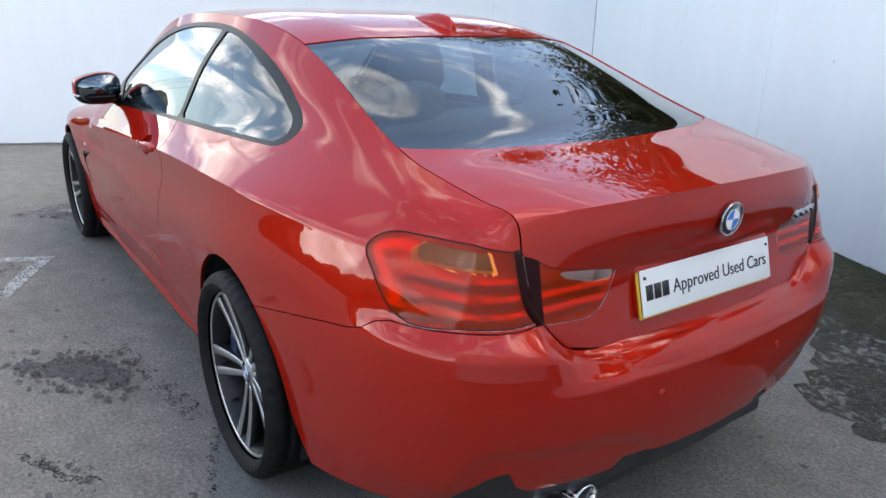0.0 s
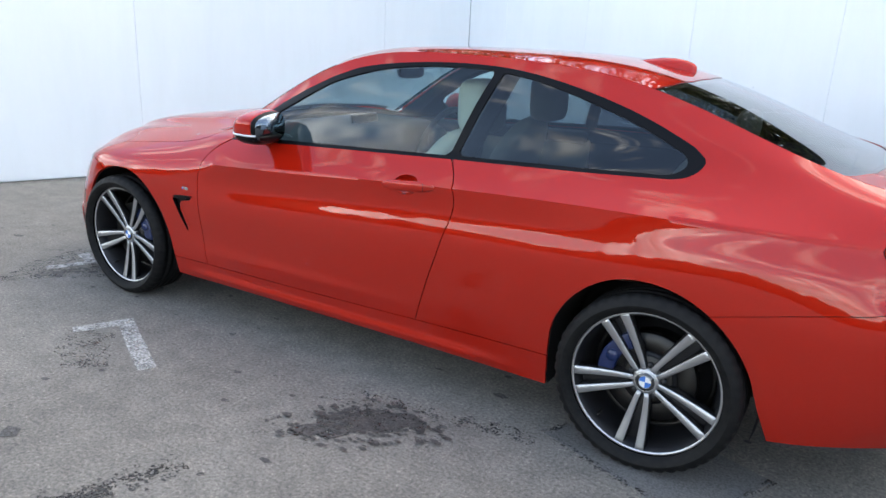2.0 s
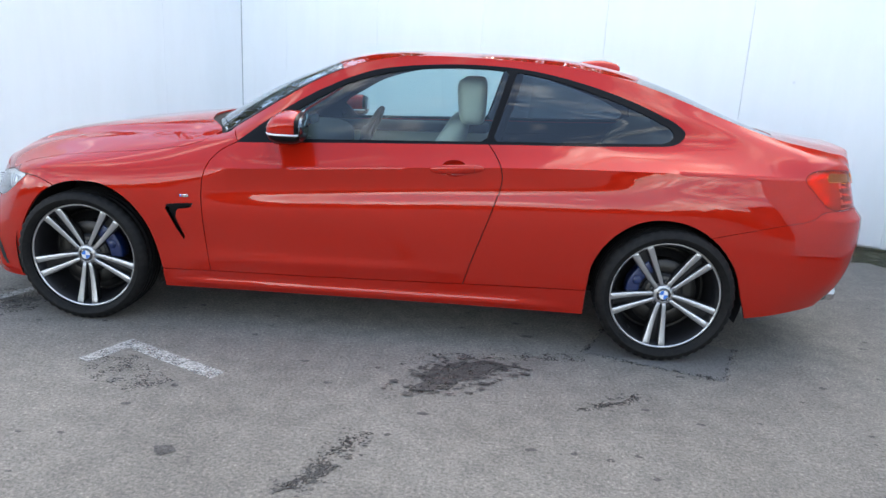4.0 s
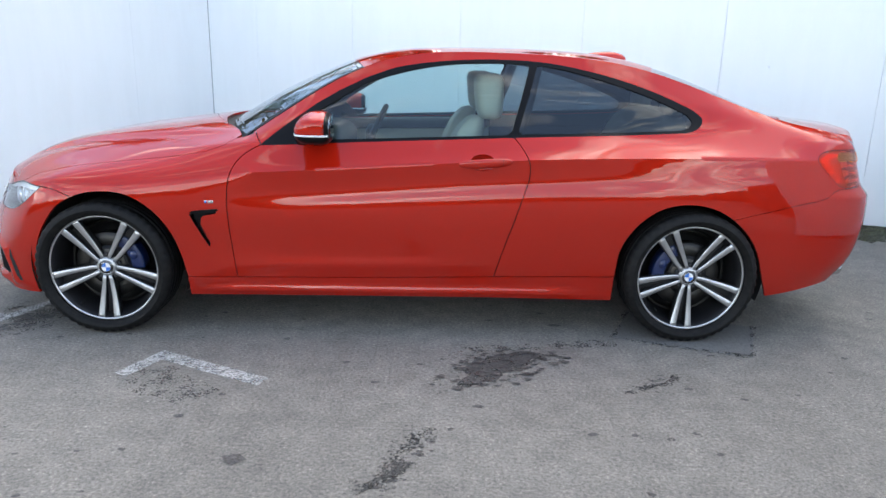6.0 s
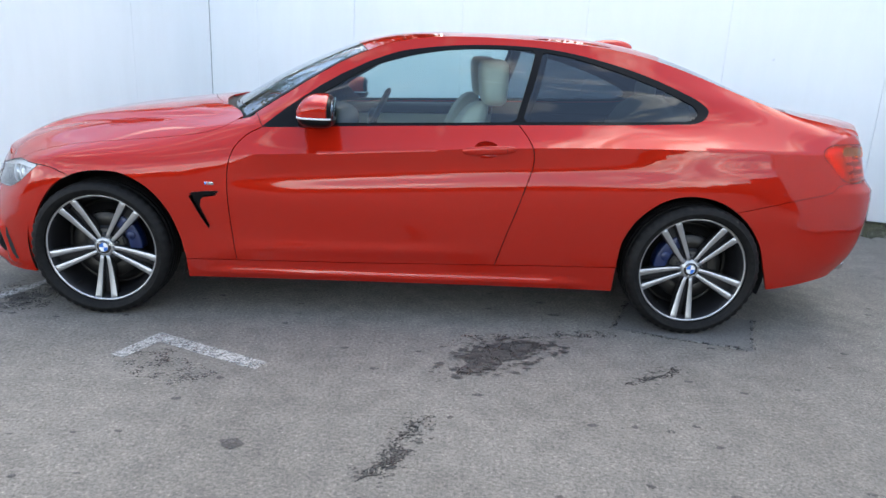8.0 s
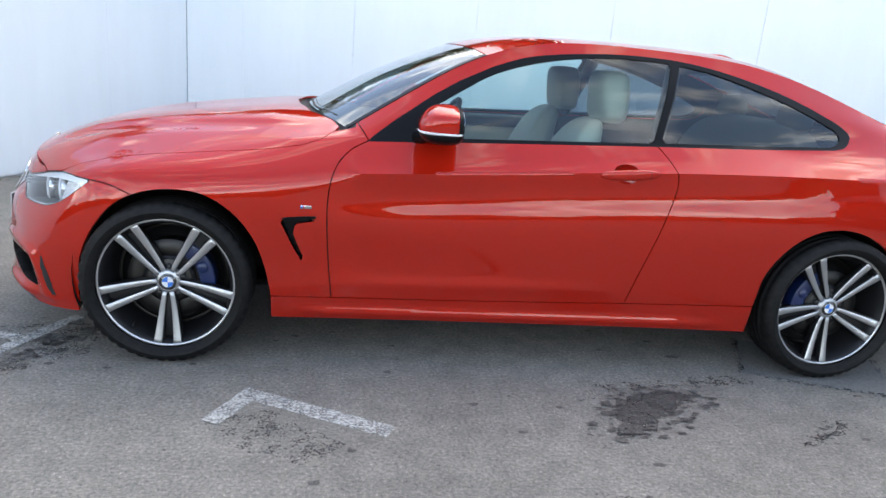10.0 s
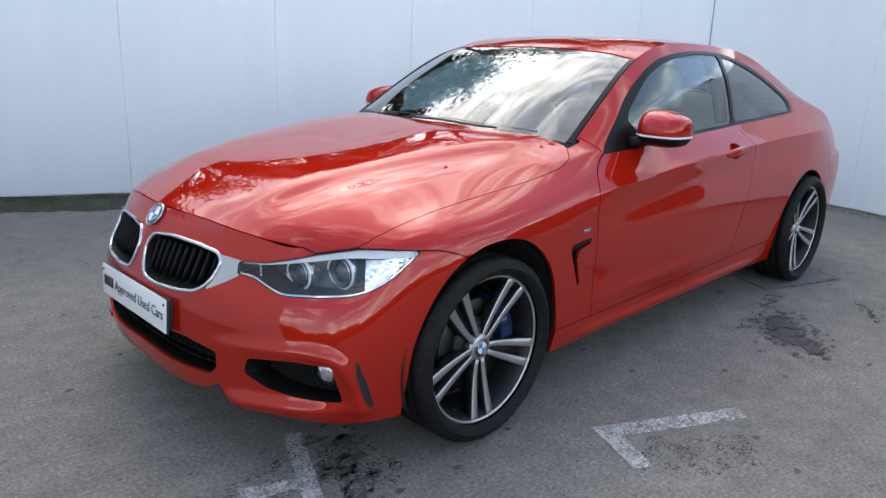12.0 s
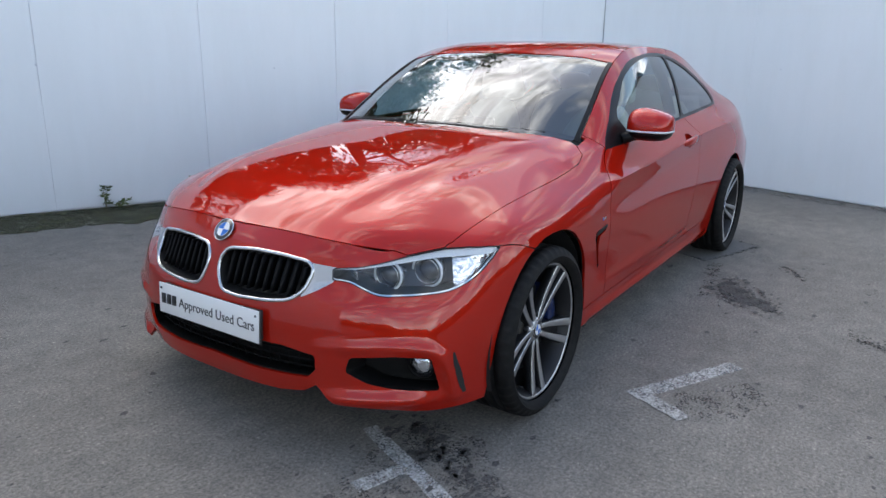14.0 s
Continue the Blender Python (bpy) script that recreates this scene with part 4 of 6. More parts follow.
# ---- lamps, grilles and openings of the car ----
def pocket(sheet, way, scale=1.0):
    """A recess: the sheet moved inwards, and walls that join it to its opening."""
    way = np.asarray(way, float)
    v, f = sheet.packed()
    n = len(v)
    mid = v.mean(0)
    deep = (v - mid) * scale + mid + way
    rim = {}
    for g in f:
        for a, b in zip(g, g[1:] + g[:1]):
            if (b, a) in rim:
                del rim[(b, a)]
            else:
                rim[(a, b)] = 1
    faces = [[k + n for k in g] for g in f] + [[a, a + n, b + n, b] for a, b in rim if max(abs(v[a][1]), abs(v[b][1])) > .002]
    return Sheet(np.concatenate([v, deep]), faces)


def band(sheet, axis, at, half):
    return sheet.inside(lambda p: np.abs(p[:, axis] - at) - half)


NEAR = SKIN.v[SKIN.v[:, 0] < -1.4]


def nose_x(y, z):
    d = (NEAR[:, 1] - abs(y)) ** 2 + (NEAR[:, 2] - z) ** 2
    k = np.argsort(d)[:4]
    w = 1 / (d[k] + 1e-8)
    return float((NEAR[k, 0] * w).sum() / w.sum())


def pair(name, sheet, mat, parents, label="", thick=0.0):
    return [sheet_object(name, h, mat, q, label, thick) for h, q in zip((sheet.mirrored(), sheet), parents)]


def ring_bm(radius, thick, m, steps=40):
    return lathe_bm([(radius + thick * math.cos(a * math.pi / 4), thick * math.sin(a * math.pi / 4)) for a in range(8)], steps, m, True)


# headlamps
lamp_pocket = pocket(headlamp, (.085, -.035, .0), .93)
heads = both("headlamp", lamp_pocket, LAMP_GREY, car, "clear headlamp with two round projectors", 0)
pair("lens", headlamp.pushed(-.001), LENS_CLEAR, heads, "clear lens")
pair("gasket", headlamp.pushed(.0003).outside(lambda p: lamp_front(p) + .0028), BLACK_GLOSS, heads, "", .003)
pair("bezel", headlamp.pushed(-.004).outside(lambda p: lamp_front(p) + .006), CHROME, heads, "bright lower edge", .003)
brow_low = on(flat_line([(-1.63, .640), (-1.50, .643), (-1.40, .652), (-1.28, .664), (-1.15, .677), (-1.02, .682), (-.90, .682), (-.80, .690)]), *DZ)
pair("brow", headlamp.pushed(-.012).inside(brow_low), LAMP_WHITE, heads, "frosted light strip", .004)
pair("reflector", headlamp.pushed(-.03).outside(brow_low).outside(lambda p: p[:, 0] + p[:, 1] + 1.07), LAMP_SILVER, heads, "bright faceted reflector", .004)
for sgn, head in ((-1, heads[0]), (1, heads[1])):
    for x, y, z, r in ((-1.925, .562, .613, .050), (-1.842, .660, .625, .053)):
        m = pose(x, sgn * y, z, 0, 0, -90 - sgn * 8)
        part("ring", ring_bm(r, .0042, m), LAMP_WHITE, head, "ring of light")
        part("ring", ring_bm(r * .80, .0022, m @ pose(0, -.004, 0)), CHROME, head, "bright inner ring")
        part("projector", lathe_bm([(.0, -.012), (.016, -.010), (.030, -.002), (.037, .010), (.039, .03)], 32, m), PROJECTOR, head, "dark glass projector")
        part("collar", lathe_bm([(r - .002, .002), (r + .002, .006), (r + .004, .035), (r - .006, .035)], 32, m), LAMP_SILVER, head)
    for k in range(3):
        part("fin", box_bm(.006, .062, .0045, pose(nose_x(.50, .63) + .016, sgn * .498, .640 - .011 * k, 0, 0, sgn * 32), .0015), LAMP_SILVER, head)

# grilles
for sgn in (-1, 1):
    g = mark if sgn > 0 else mark.mirrored()
    hole = mark
    q = pocket(hole, (.05, 0, 0), .97)
    grille = sheet_object("grille", q if sgn > 0 else q.mirrored(), DARK, bumper_f, "kidney-shaped grille with black vertical slats")
    rim_line = smooth_line([(.031, .64), (.045, .662), (.11, .676), (.22, .678), (.32, .669), (.372, .656), (.385, .64), (.383, .61), (.37, .572), (.34, .549), (.29, .539), (.2, .533), (.11, .532), (.062, .541), (.038, .575)], 5, True)
    part("grille_frame", tube_bm([(nose_x(y, z) - .001, sgn * y, z) for y, z in rim_line], .0068, 10, True), CHROME, grille, "thin chrome frame")
    for k in range(10):
        y = .070 + .0315 * k
        pts = []
        for z in (.555, .585, .615, .64, .66):
            pts.append((nose_x(y, z) + .010, z))
        inside = [q for q in pts if kidney_in(np.array([[0, y, q[1]]]))[0] < .004]
        if len(inside) < 2:
            continue
        bm = bmesh.new()
        rows = []
        for x, z in inside:
            rows.append([bm.verts.new((x + dx, sgn * (y + dy), z)) for dx, dy in ((0, -.004), (-.004, 0), (0, .004), (.03, .003), (.03, -.003))])
        for a, b in zip(rows, rows[1:]):
            for j in range(5):
                bm.faces.new((a[j], a[(j + 1) % 5], b[(j + 1) % 5], b[j]))
        bm.faces.new(rows[0][::-1])
        bm.faces.new(rows[-1])
        bmesh.ops.recalc_face_normals(bm, faces=bm.faces[:])
        part("slat", bm, BLACK_GLOSS, grille)
both("headlamp_trim", mark2.pushed(.002), SATIN, bumper_f, "satin silver trim between grille and headlamp", .010)

# lower openings of the front bumper
fog_box = pocket(fog_hole, (.07, -.01, .0), .86)
fogs = both("air_intake", fog_box, MESH, bumper_f, "black side intake with a fog lamp")
[intake] = both("lower_intake", pocket(low_hole, (.09, 0, 0), 1.0), MESH, bumper_f, "black lower air intake", 0, 0, True)
for k in range(4):
    z = .312 + .024 * k
    bm = tube_bm([(nose_x(y, z) + .045, y, z) for y in np.linspace(-.40, .40, 9)], .003, 5)
    part("bar", bm, MESH, intake)
for k in range(21):
    y = -.38 + .038 * k
    part("bar", tube_bm([(nose_x(y, .30) + .047, y, .298), (nose_x(y, .39) + .047, y, .394)], .0022, 5), MESH, intake)
# dark strip laid on the skin in place of a slit's shaded inside
slit_rows = []
for z in np.linspace(.235, .388, 14):
    y = float(np.interp(z, [.235, .326, .388], [.812, .806, .797]))
    half = .0036 * math.sin(math.pi * (z - .225) / .175) ** .5
    slit_rows.append([(nose_x(y + d, z) - .0012, y + d + .0012, z) for d in (-half, 0, half)])
both("slit", Sheet.grid(np.array(slit_rows)), DARK, bumper_f, "dark strip standing for the shade in a narrow slit")
for sgn, q in ((-1, fogs[0]), (1, fogs[1])):
    m = pose(nose_x(.728, .345) + .030, sgn * .704, .340, 0, 0, -90 - sgn * 12)
    lamp_ob = part("fog_lamp", lathe_bm([(.0, -.012), (.024, -.012), (.036, -.0), (.040, .012)], 32, m), LAMP_SILVER, q, "round fog lamp")
    part("lens", lathe_bm([(.0, .019), (.02, .017), (.034, .011), (.040, .003)], 32, m @ pose(0, 0, 0, 0, 0, 180)), LENS_CLEAR, lamp_ob, "clear lens")
    part("bezel", ring_bm(.043, .005, m), BLACK_GLOSS, lamp_ob)
both("side_vent", pocket(vent, (.0, -.02, 0), .9), BLACK_GLOSS, car, "black vent in the front wing")
vent_blade = on(flat_polygon([(-.985, .600), (-.962, .615), (-.843, .623), (-.846, .610), (-.948, .598)]), *XZ)
both("vent_blade", SKIN.inside(vent_blade).pushed(.003), BLACK_GLOSS, car, "", .006)
for sgn in (-1, 1):
    b = part("wing_badge", box_bm(.042, .004, .013, pose(-.886, sgn * .8885, .656), .001), CHROME, car, "small chrome badge with coloured stripes")
    part("stripe", box_bm(.008, .0012, .010, pose(-.902, sgn * .8908, .656)), BADGE_BLUE, b)
    part("stripe", box_bm(.006, .0012, .010, pose(-.894, sgn * .8908, .656)), material("badge_red", (.5, .02, .02), .3), b)


def roundel(parent, m, radius):
    """A round badge: dark ring, silver rim, blue and white quarters. It faces -y of m."""
    base = part("badge", lathe_bm([(0, -.004), (radius * .96, -.0035), (radius, 0), (radius, .004)], 40, m), BADGE_RING, parent, "round blue and white badge")
    part("rim", ring_bm(radius * .985, radius * .05, m @ pose(0, -.002, 0)), CHROME, base)
    part("rim", ring_bm(radius * .64, radius * .035, m @ pose(0, -.004, 0)), CHROME, base)
    for k in range(4):
        bm = bmesh.new()
        c = bm.verts.new((0, -.0052, 0))
        arc = [bm.verts.new((radius * .62 * math.cos(a), -.0046, radius * .62 * math.sin(a))) for a in np.linspace(k * math.pi / 2, (k + 1) * math.pi / 2, 9)]
        for a, b in zip(arc, arc[1:]):
            bm.faces.new((c, a, b))
        bm.transform(m)
        bmesh.ops.recalc_face_normals(bm, faces=bm.faces[:])
        part("quarter", bm, BADGE_BLUE if k % 2 else WHITE_GLOSS, base)
    return base


BADGE_RING = material("badge_black_enamel", (0.015, 0.015, 0.018), 0.12, 0, 1.0)
roundel(bumper_f, pose(-2.116, 0, .720, 0, 0, 0) @ pose(0, 0, 0, 0, 38, 0) @ pose(0, 0, 0, 0, 0, -90), .041)
roundel(boot, pose(2.392, 0, .930, 0, 0, 0) @ pose(0, 0, 0, 0, 4, 0) @ pose(0, 0, 0, 0, 0, 90), .041)

# tail lamps
amber_f = on(flat_polygon([(2.112, .903), (2.135, .922), (2.262, .915), (2.278, .876), (2.125, .880)]), *XZ)
amber, red_lens = tail_lamp.split(amber_f)
tails = both("tail_lamp", pocket(tail_lamp, (-.040, -.022, 0), .95), LAMP_PALE, car, "red tail lamp with an amber upper section")
pair("lens", red_lens.pushed(-.001), LENS_RED, tails, "clear red lens")
pair("indicator", amber.pushed(-.001), LENS_AMBER, tails, "amber indicator lens")
def inset(sheet, depth):
    """The whole lamp's face moved in (or out), ready to be cut."""
    return sheet.pushed(-depth)


pair("indicator_back", inset(tail_lamp, .016).inside(amber_f), material("lamp_olive_back", (0.16, 0.12, 0.05), 0.35), tails, "", .003)
pair("indicator_frame", inset(tail_lamp, -.0028).inside(lambda p: np.abs(amber_f(p) - .002) - .0020).inside(lambda p: np.minimum(p[:, 2] - .886, 2.255 - p[:, 0])), AMBER_GUIDE, tails, "bright amber line", .0025)
pair("light_guide", inset(tail_lamp, .0030).inside(lambda p: np.abs(lamp_rear_f(p) + .026) - .010).inside(lambda p: p[:, 0] - 2.125), GUIDE_RED, tails, "bright orange-red light guide", .003)
for z, h, x0 in ((.858, .005, 2.115), (.8225, .0055, 2.06), (.788, .0055, 2.08)):
    pair("light_bar", band(inset(tail_lamp, .0030), 2, z, h).inside(lambda p: x0 - p[:, 0]), GUIDE_RED, tails, "", .003)
for z, h, x0 in ((.8425, .0085, 2.118), (.805, .0085, 2.130), (.770, .0090, 2.100)):
    pair("dark_bar", band(inset(tail_lamp, .0022), 2, z, h).inside(lambda p: x0 + .4 * (p[:, 2] - z) - p[:, 0]), LAMP_DARK, tails, "", .003)
pair("gasket", inset(tail_lamp, .0005).outside(lambda p: lamp_rear_f(p) + .0030), LAMP_DARK, tails, "", .003)
pair("inner_edge", inset(tail_lamp, -.0004).inside(lambda p: p[:, 1] - np.interp(p[:, 2], [.76, .90], [.555, .580])), LAMP_DARK, tails, "dark plum edge", .035)
clear_f = on(flat_polygon([(.500, .868), (.41, .859), (.336, .848), (.340, .822), (.40, .827), (.47, .846)]), *YZ)
rev, lid_red = lid_lamp.split(clear_f)
lids = both("lid_lamp", pocket(lid_lamp, (-.045, 0, 0), .93), LAMP_PALE, boot, "inner tail lamp with a clear reversing light")
pair("lens", lid_red.pushed(-.001), LENS_RED, lids, "clear red lens")
pair("reversing_lens", rev.pushed(-.001), LENS_CLEAR, lids, "clear lens")
for z in (.820, .786):
    pair("light_bar", band(inset(lid_lamp, .003), 2, z, .0055), GUIDE_RED, lids, "", .003)
for z, h in ((.838, .006), (.803, .008), (.768, .007)):
    pair("dark_bar", band(inset(lid_lamp, .0022), 2, z, h).inside(lambda p: .36 - p[:, 1]).outside(clear_f), LAMP_DARK, lids, "", .003)
pair("gasket", lid_lamp.outside(lambda p: lamp_lid_f(p) + .0018).inside(lambda p: p[:, 1] - .565).pushed(-.0005), LAMP_DARK, lids, "", .003)

pair("inner_edge", lid_lamp.outside(lambda p: p[:, 1] - np.interp(p[:, 2], [.76, .90], [.530, .540])).pushed(.0004), LAMP_DARK, lids, "dark plum edge", .035)


# added dark tube that hides the pale pocket walls in the lamp gap
for sgn in (-1, 1):
    seal = [(p[0] - .011, sgn * (p[1] + .004), p[2]) for p in EDGE[(FINE >= KNOTS[21]) & (FINE <= KNOTS[24])][::3] if .752 < p[2] < .925]
    part("lamp_gap_filler", tube_bm(seal, .013, 8), LAMP_DARK, car, "added dark filler in the gap between the two tail lamp halves")


# ---- lettered sign plates ----
def text_mesh(words, size):
    cu = bpy.data.curves.new("lettering", "FONT")
    cu.body, cu.size, cu.extrude = words, size, .0006
    cu.align_x, cu.align_y = "LEFT", "CENTER"
    ob = bpy.data.objects.new("lettering", cu)
    scene.collection.objects.link(ob)
    bpy.context.view_layer.update()
    me = bpy.data.meshes.new_from_object(ob.evaluated_get(bpy.context.evaluated_depsgraph_get()))
    bpy.data.objects.remove(ob)
    return me


def plate(m, yellow):
    """A sign plate 520 x 111 mm that faces -y of m, with a bar for the first word and lettering."""
    base = empty("sign_plate", "white sign plate with black lettering fixed to the bumper", "sign plate", "sign plates")
    part("board", box_bm(.520, .004, .111, m, .0018), PLATE_WHITE, base)
    part("backing", box_bm(.522, .006, .113, m @ pose(-.004 if yellow else .003, .007, -.004), .002), PLATE_YELLOW if yellow else BLACK_PLASTIC, base, "yellow plate behind" if yellow else "")
    for k in range(3):
        part("bar", box_bm(.024, .0012, .036, m @ pose(-.2330 + .029 * k, -.0026, 0)), INK, base)
    me = text_mesh("Approved Used Cars", .058)
    xs = [v.co.x for v in me.vertices]
    k = .388 / (max(xs) - min(xs))
    me.transform(m @ pose(-.148, -.0026, -.002, 90, 0, 0) @ Matrix.Diagonal((k, k * 1.05, 1, 1)))
    me.materials.append(INK)
    ob = new("lettering", me)
    ob.parent = base
    for dx in (-.246, .246):
        part("screw", lathe_bm([(0, -.004), (.004, -.0035), (.004, 0)], 12, m @ pose(dx, -.001, .036)), TRIM_DARK, base)
    return base


plate(pose(-2.214, 0, .452, 0, 0, 0) @ pose(0, 0, 0, 0, 4, 0) @ pose(0, 0, 0, 0, 0, -90), False)
plate(pose(2.358, 0, .777, 0, 0, 0) @ pose(0, 0, 0, 0, -15, 0) @ pose(0, 0, 0, 0, 0, 90), True)
part("plate_holder", box_bm(.03, .50, .10, pose(-2.196, 0, .452, 0, 4, 0), .004), BLACK_PLASTIC, bumper_f)
part("plate_recess", box_bm(.03, .53, .12, pose(2.338, 0, .779, 0, -15, 0), .006), RED, boot)
LIDV = lid.v[lid.v[:, 0] > 2.1]


def lid_x(y, z):
    d = (LIDV[:, 1] - y) ** 2 + (LIDV[:, 2] - z) ** 2
    return float(LIDV[np.argmin(d), 0])


# raised chrome characters as plain bars
for k in range(4):
    y = .395 + .036 * k
    part("badge_bar", box_bm(.004, .024, .024, pose(lid_x(y, .872) + .002, y, .872, 0, 4, -16 - 3 * k), .001), CHROME, boot, "chrome badge bar")


# ---- wheels ----
def tyre_bm(r=.322, w=.232, rim=.263):
    prof = [(rim - .004, -w * .40), (rim + .006, -w * .455), (rim + .016, -w * .490), (rim + .022, -w * .497), (rim + .0235, -w * .503), (rim + .026, -w * .503), (rim + .0275, -w * .497), (r - .028, -w * .492), (r - .014, -w * .462), (r - .005, -w * .42), (r - .001, -w * .36)]
    for g in (-.24, -.08, .08, .24):
        prof += [(r, w * (g - .035)), (r - .007, w * (g - .025)), (r - .007, w * (g + .025)), (r, w * (g + .035))]
    prof += [(a, -b) for a, b in reversed(prof[:11])]
    bm = lathe_bm(prof, 144)
    for v in bm.verts:
        rad = math.hypot(v.co.x, v.co.z)
        k = round(math.atan2(v.co.z, v.co.x) / (2 * math.pi) * 144)
        if rad > r - .016 and abs(v.co.y) > w * .33 and k % 3 == 0:
            f = (rad - .006) / rad
            v.co.x *= f
            v.co.z *= f
    return bm


def spoke_bm(side):
    """One arm of a twin spoke that runs up z; outer face to -y, machined, with grey flanks."""
    bm = bmesh.new()
    rows = []
    for k in range(11):
        u = k / 10
        rad = .040 + u * (.2545 - .040)
        c = side * (.0120 + .0265 * u ** .8)
        wid = .0088 + .0075 * u ** 1.2
        face = -.056 - .027 * u ** 1.7
        inner = face + .016 + .008 * (1 - u)
        bev = .0018
        rows.append([bm.verts.new(p) for p in ((c - wid, face + bev, rad), (c - wid + bev, face, rad), (c + wid - bev, face, rad), (c + wid, face + bev, rad), (c + wid + .004, inner + .014, rad), (c - wid - .004, inner + .014, rad))])
    for a, b in zip(rows, rows[1:]):
        for j in range(6):
            f = bm.faces.new((a[j], a[(j + 1) % 6], b[(j + 1) % 6], b[j]))
            f.material_index = 0 if j in (0, 1, 2) else 1
            f.smooth = j in (1, 3, 5)
    for f in (bm.faces.new(rows[0][::-1]), bm.faces.new(rows[-1])):
        f.material_index = 1
    bmesh.ops.recalc_face_normals(bm, faces=bm.faces[:])
    return bm


def wheel(turn):
    """A wheel whose outer side is -y, at the origin."""
    rim = mesh_object("wheel", lathe_bm([(.150, .09), (.205, .085), (.222, .04), (.228, -.02), (.238, -.060), (.248, -.0795), (.2520, -.083), (.2565, -.0835), (.2590, -.081), (.2590, -.077), (.252, -.070), (.236, -.02), (.236, .08), (.25, .085)], 72), None, mats=(BARREL,))
    part("tyre", tyre_bm(), RUBBER, rim, "black tyre")
    part("rim_edge", lathe_bm([(.2495, -.0815), (.2525, -.0848), (.2580, -.0855), (.2605, -.082), (.2605, -.078)], 96), ALLOY, rim, "bright machined rim edge")
    for k in range(5):
        a = turn + 72 * k
        for s in (-1, 1):
            b = spoke_bm(s)
            b.transform(pose(0, 0, 0, 0, a, 0))
            part("spoke", b, None, rim, "", False, (ALLOY, ALLOY_DARK))
        web = prism_bm([(-.034, .232), (-.010, .06), (.010, .06), (.034, .232), (.034, .246), (-.034, .246)], .010, pose(0, 0, 0, 0, a, 0) @ pose(0, -.040, 0), .002)
        part("spoke_web", web, BARREL, rim)
        part("wheel_bolt", lathe_bm([(0, -.048), (.009, -.048), (.0105, -.044), (.0105, -.03)], 12, pose(0, 0, 0, 0, a + 36, 0) @ pose(0, 0, .058)), TRIM_DARK, rim)
    part("barrel_step", lathe_bm([(.196, .060), (.200, .052), (.209, .050), (.213, .056)], 72), STEEL, rim, "bright step in the rim well")
    part("hub", lathe_bm([(.034, -.058), (.043, -.057), (.047, -.050), (.053, -.040), (.057, -.030), (.057, .0), (.03, .0)], 48), ALLOY, rim)
    part("hub_back", lathe_bm([(.0, -.030), (.095, -.028), (.100, -.01), (.100, .02)], 48), BARREL, rim)
    roundel(rim, pose(0, -.058, 0), .034)
    part("valve", lathe_bm([(0, -.075), (.003, -.075), (.004, -.06), (.004, -.04)], 10, pose(0, 0, 0, 0, turn + 36, 0) @ pose(0, 0, .222)), STEEL, rim)
    return rim


for x, hub_y, turns in ((-1.405, .797, (180, 150)), (1.405, .812, (185, 190))):
    for sgn, turn in ((-1, turns[0]), (1, turns[1])):
        w = wheel(turn)
        w.parent = car
        w.matrix_basis = pose(x, sgn * hub_y, .322, 0, 0, 0 if sgn < 0 else 180)
        tagged(w, "twin-spoke alloy wheel with machined faces")
        at = w.matrix_basis.copy()
        part("brake_disc", lathe_bm([(.085, -.012), (.088, -.016), (.160, -.016), (.162, -.012), (.162, .012), (.085, .012)], 64, at), STEEL, car, "steel brake disc")
        part("disc_hat", lathe_bm([(.0, -.034), (.082, -.034), (.088, -.030), (.088, -.012)], 48, at), STEEL, car)
        front = x < 0
        side = (1 if front else -1) * (1 if sgn < 0 else -1)
        arc = np.radians(np.linspace(-4, 62, 8) if not front else np.linspace(-2, 66, 8))
        out = [(side * r * math.cos(a), r * math.sin(a)) for r, aa in ((.178, arc), (.118, arc[::-1])) for a in aa]
        part("brake_caliper", prism_bm(out, .075, at @ pose(0, -.048, 0), .006), BLUE, car, "blue brake caliper")
        part("caliper_cap", lathe_bm([(0, -.054), (.020, -.053), (.023, -.046)], 20, at @ pose(side * .128, 0, .060)), BLUE, car)

# wheel housings and floor
for x, r in ((-1.385, .372), (1.400, .375)):
    for sgn in (-1, 1):
        bm = bmesh.new()
        rows = []
        for y in (.50, .60, .70, .80, .858):
            rows.append([bm.verts.new((x + r * math.cos(a), sgn * y, .330 + r * math.sin(a))) for a in np.linspace(-.35, math.pi + .35, 28)])
        for a, b in zip(rows, rows[1:]):
            for j in range(27):
                bm.faces.new((a[j], a[j + 1], b[j + 1], b[j]))
        bm.faces.new(rows[0])
        part("wheel_housing", bm, DARK, car)
part("underbody", merge(box_bm(2.0, 1.60, .10, pose(0, 0, .235), .02), box_bm(3.9, 1.0, .10, pose(.15, 0, .26), .02), box_bm(.50, 1.3, .12, pose(2.02, 0, .33), .03), box_bm(.20, 1.25, .08, pose(-1.80, 0, .27), .03)), DARK, car)
for y in (-.475, -.385):
    tip = part("exhaust_tip", lathe_bm([(.030, .10), (.034, -.06), (.037, -.066), (.040, -.060), (.040, .10)], 32, pose(2.303, y, .272, 0, 0, 90)), CHROME, car, "round chrome exhaust tip")
    part("bore", lathe_bm([(0, .04), (.0325, .04)], 24, pose(2.303, y, .272, 0, 0, 90)), DARK, tip)
part("valance", box_bm(.06, .80, .05, pose(2.31, 0, .270), .015), BLACK_PLASTIC, bumper_r, "black lower valance")


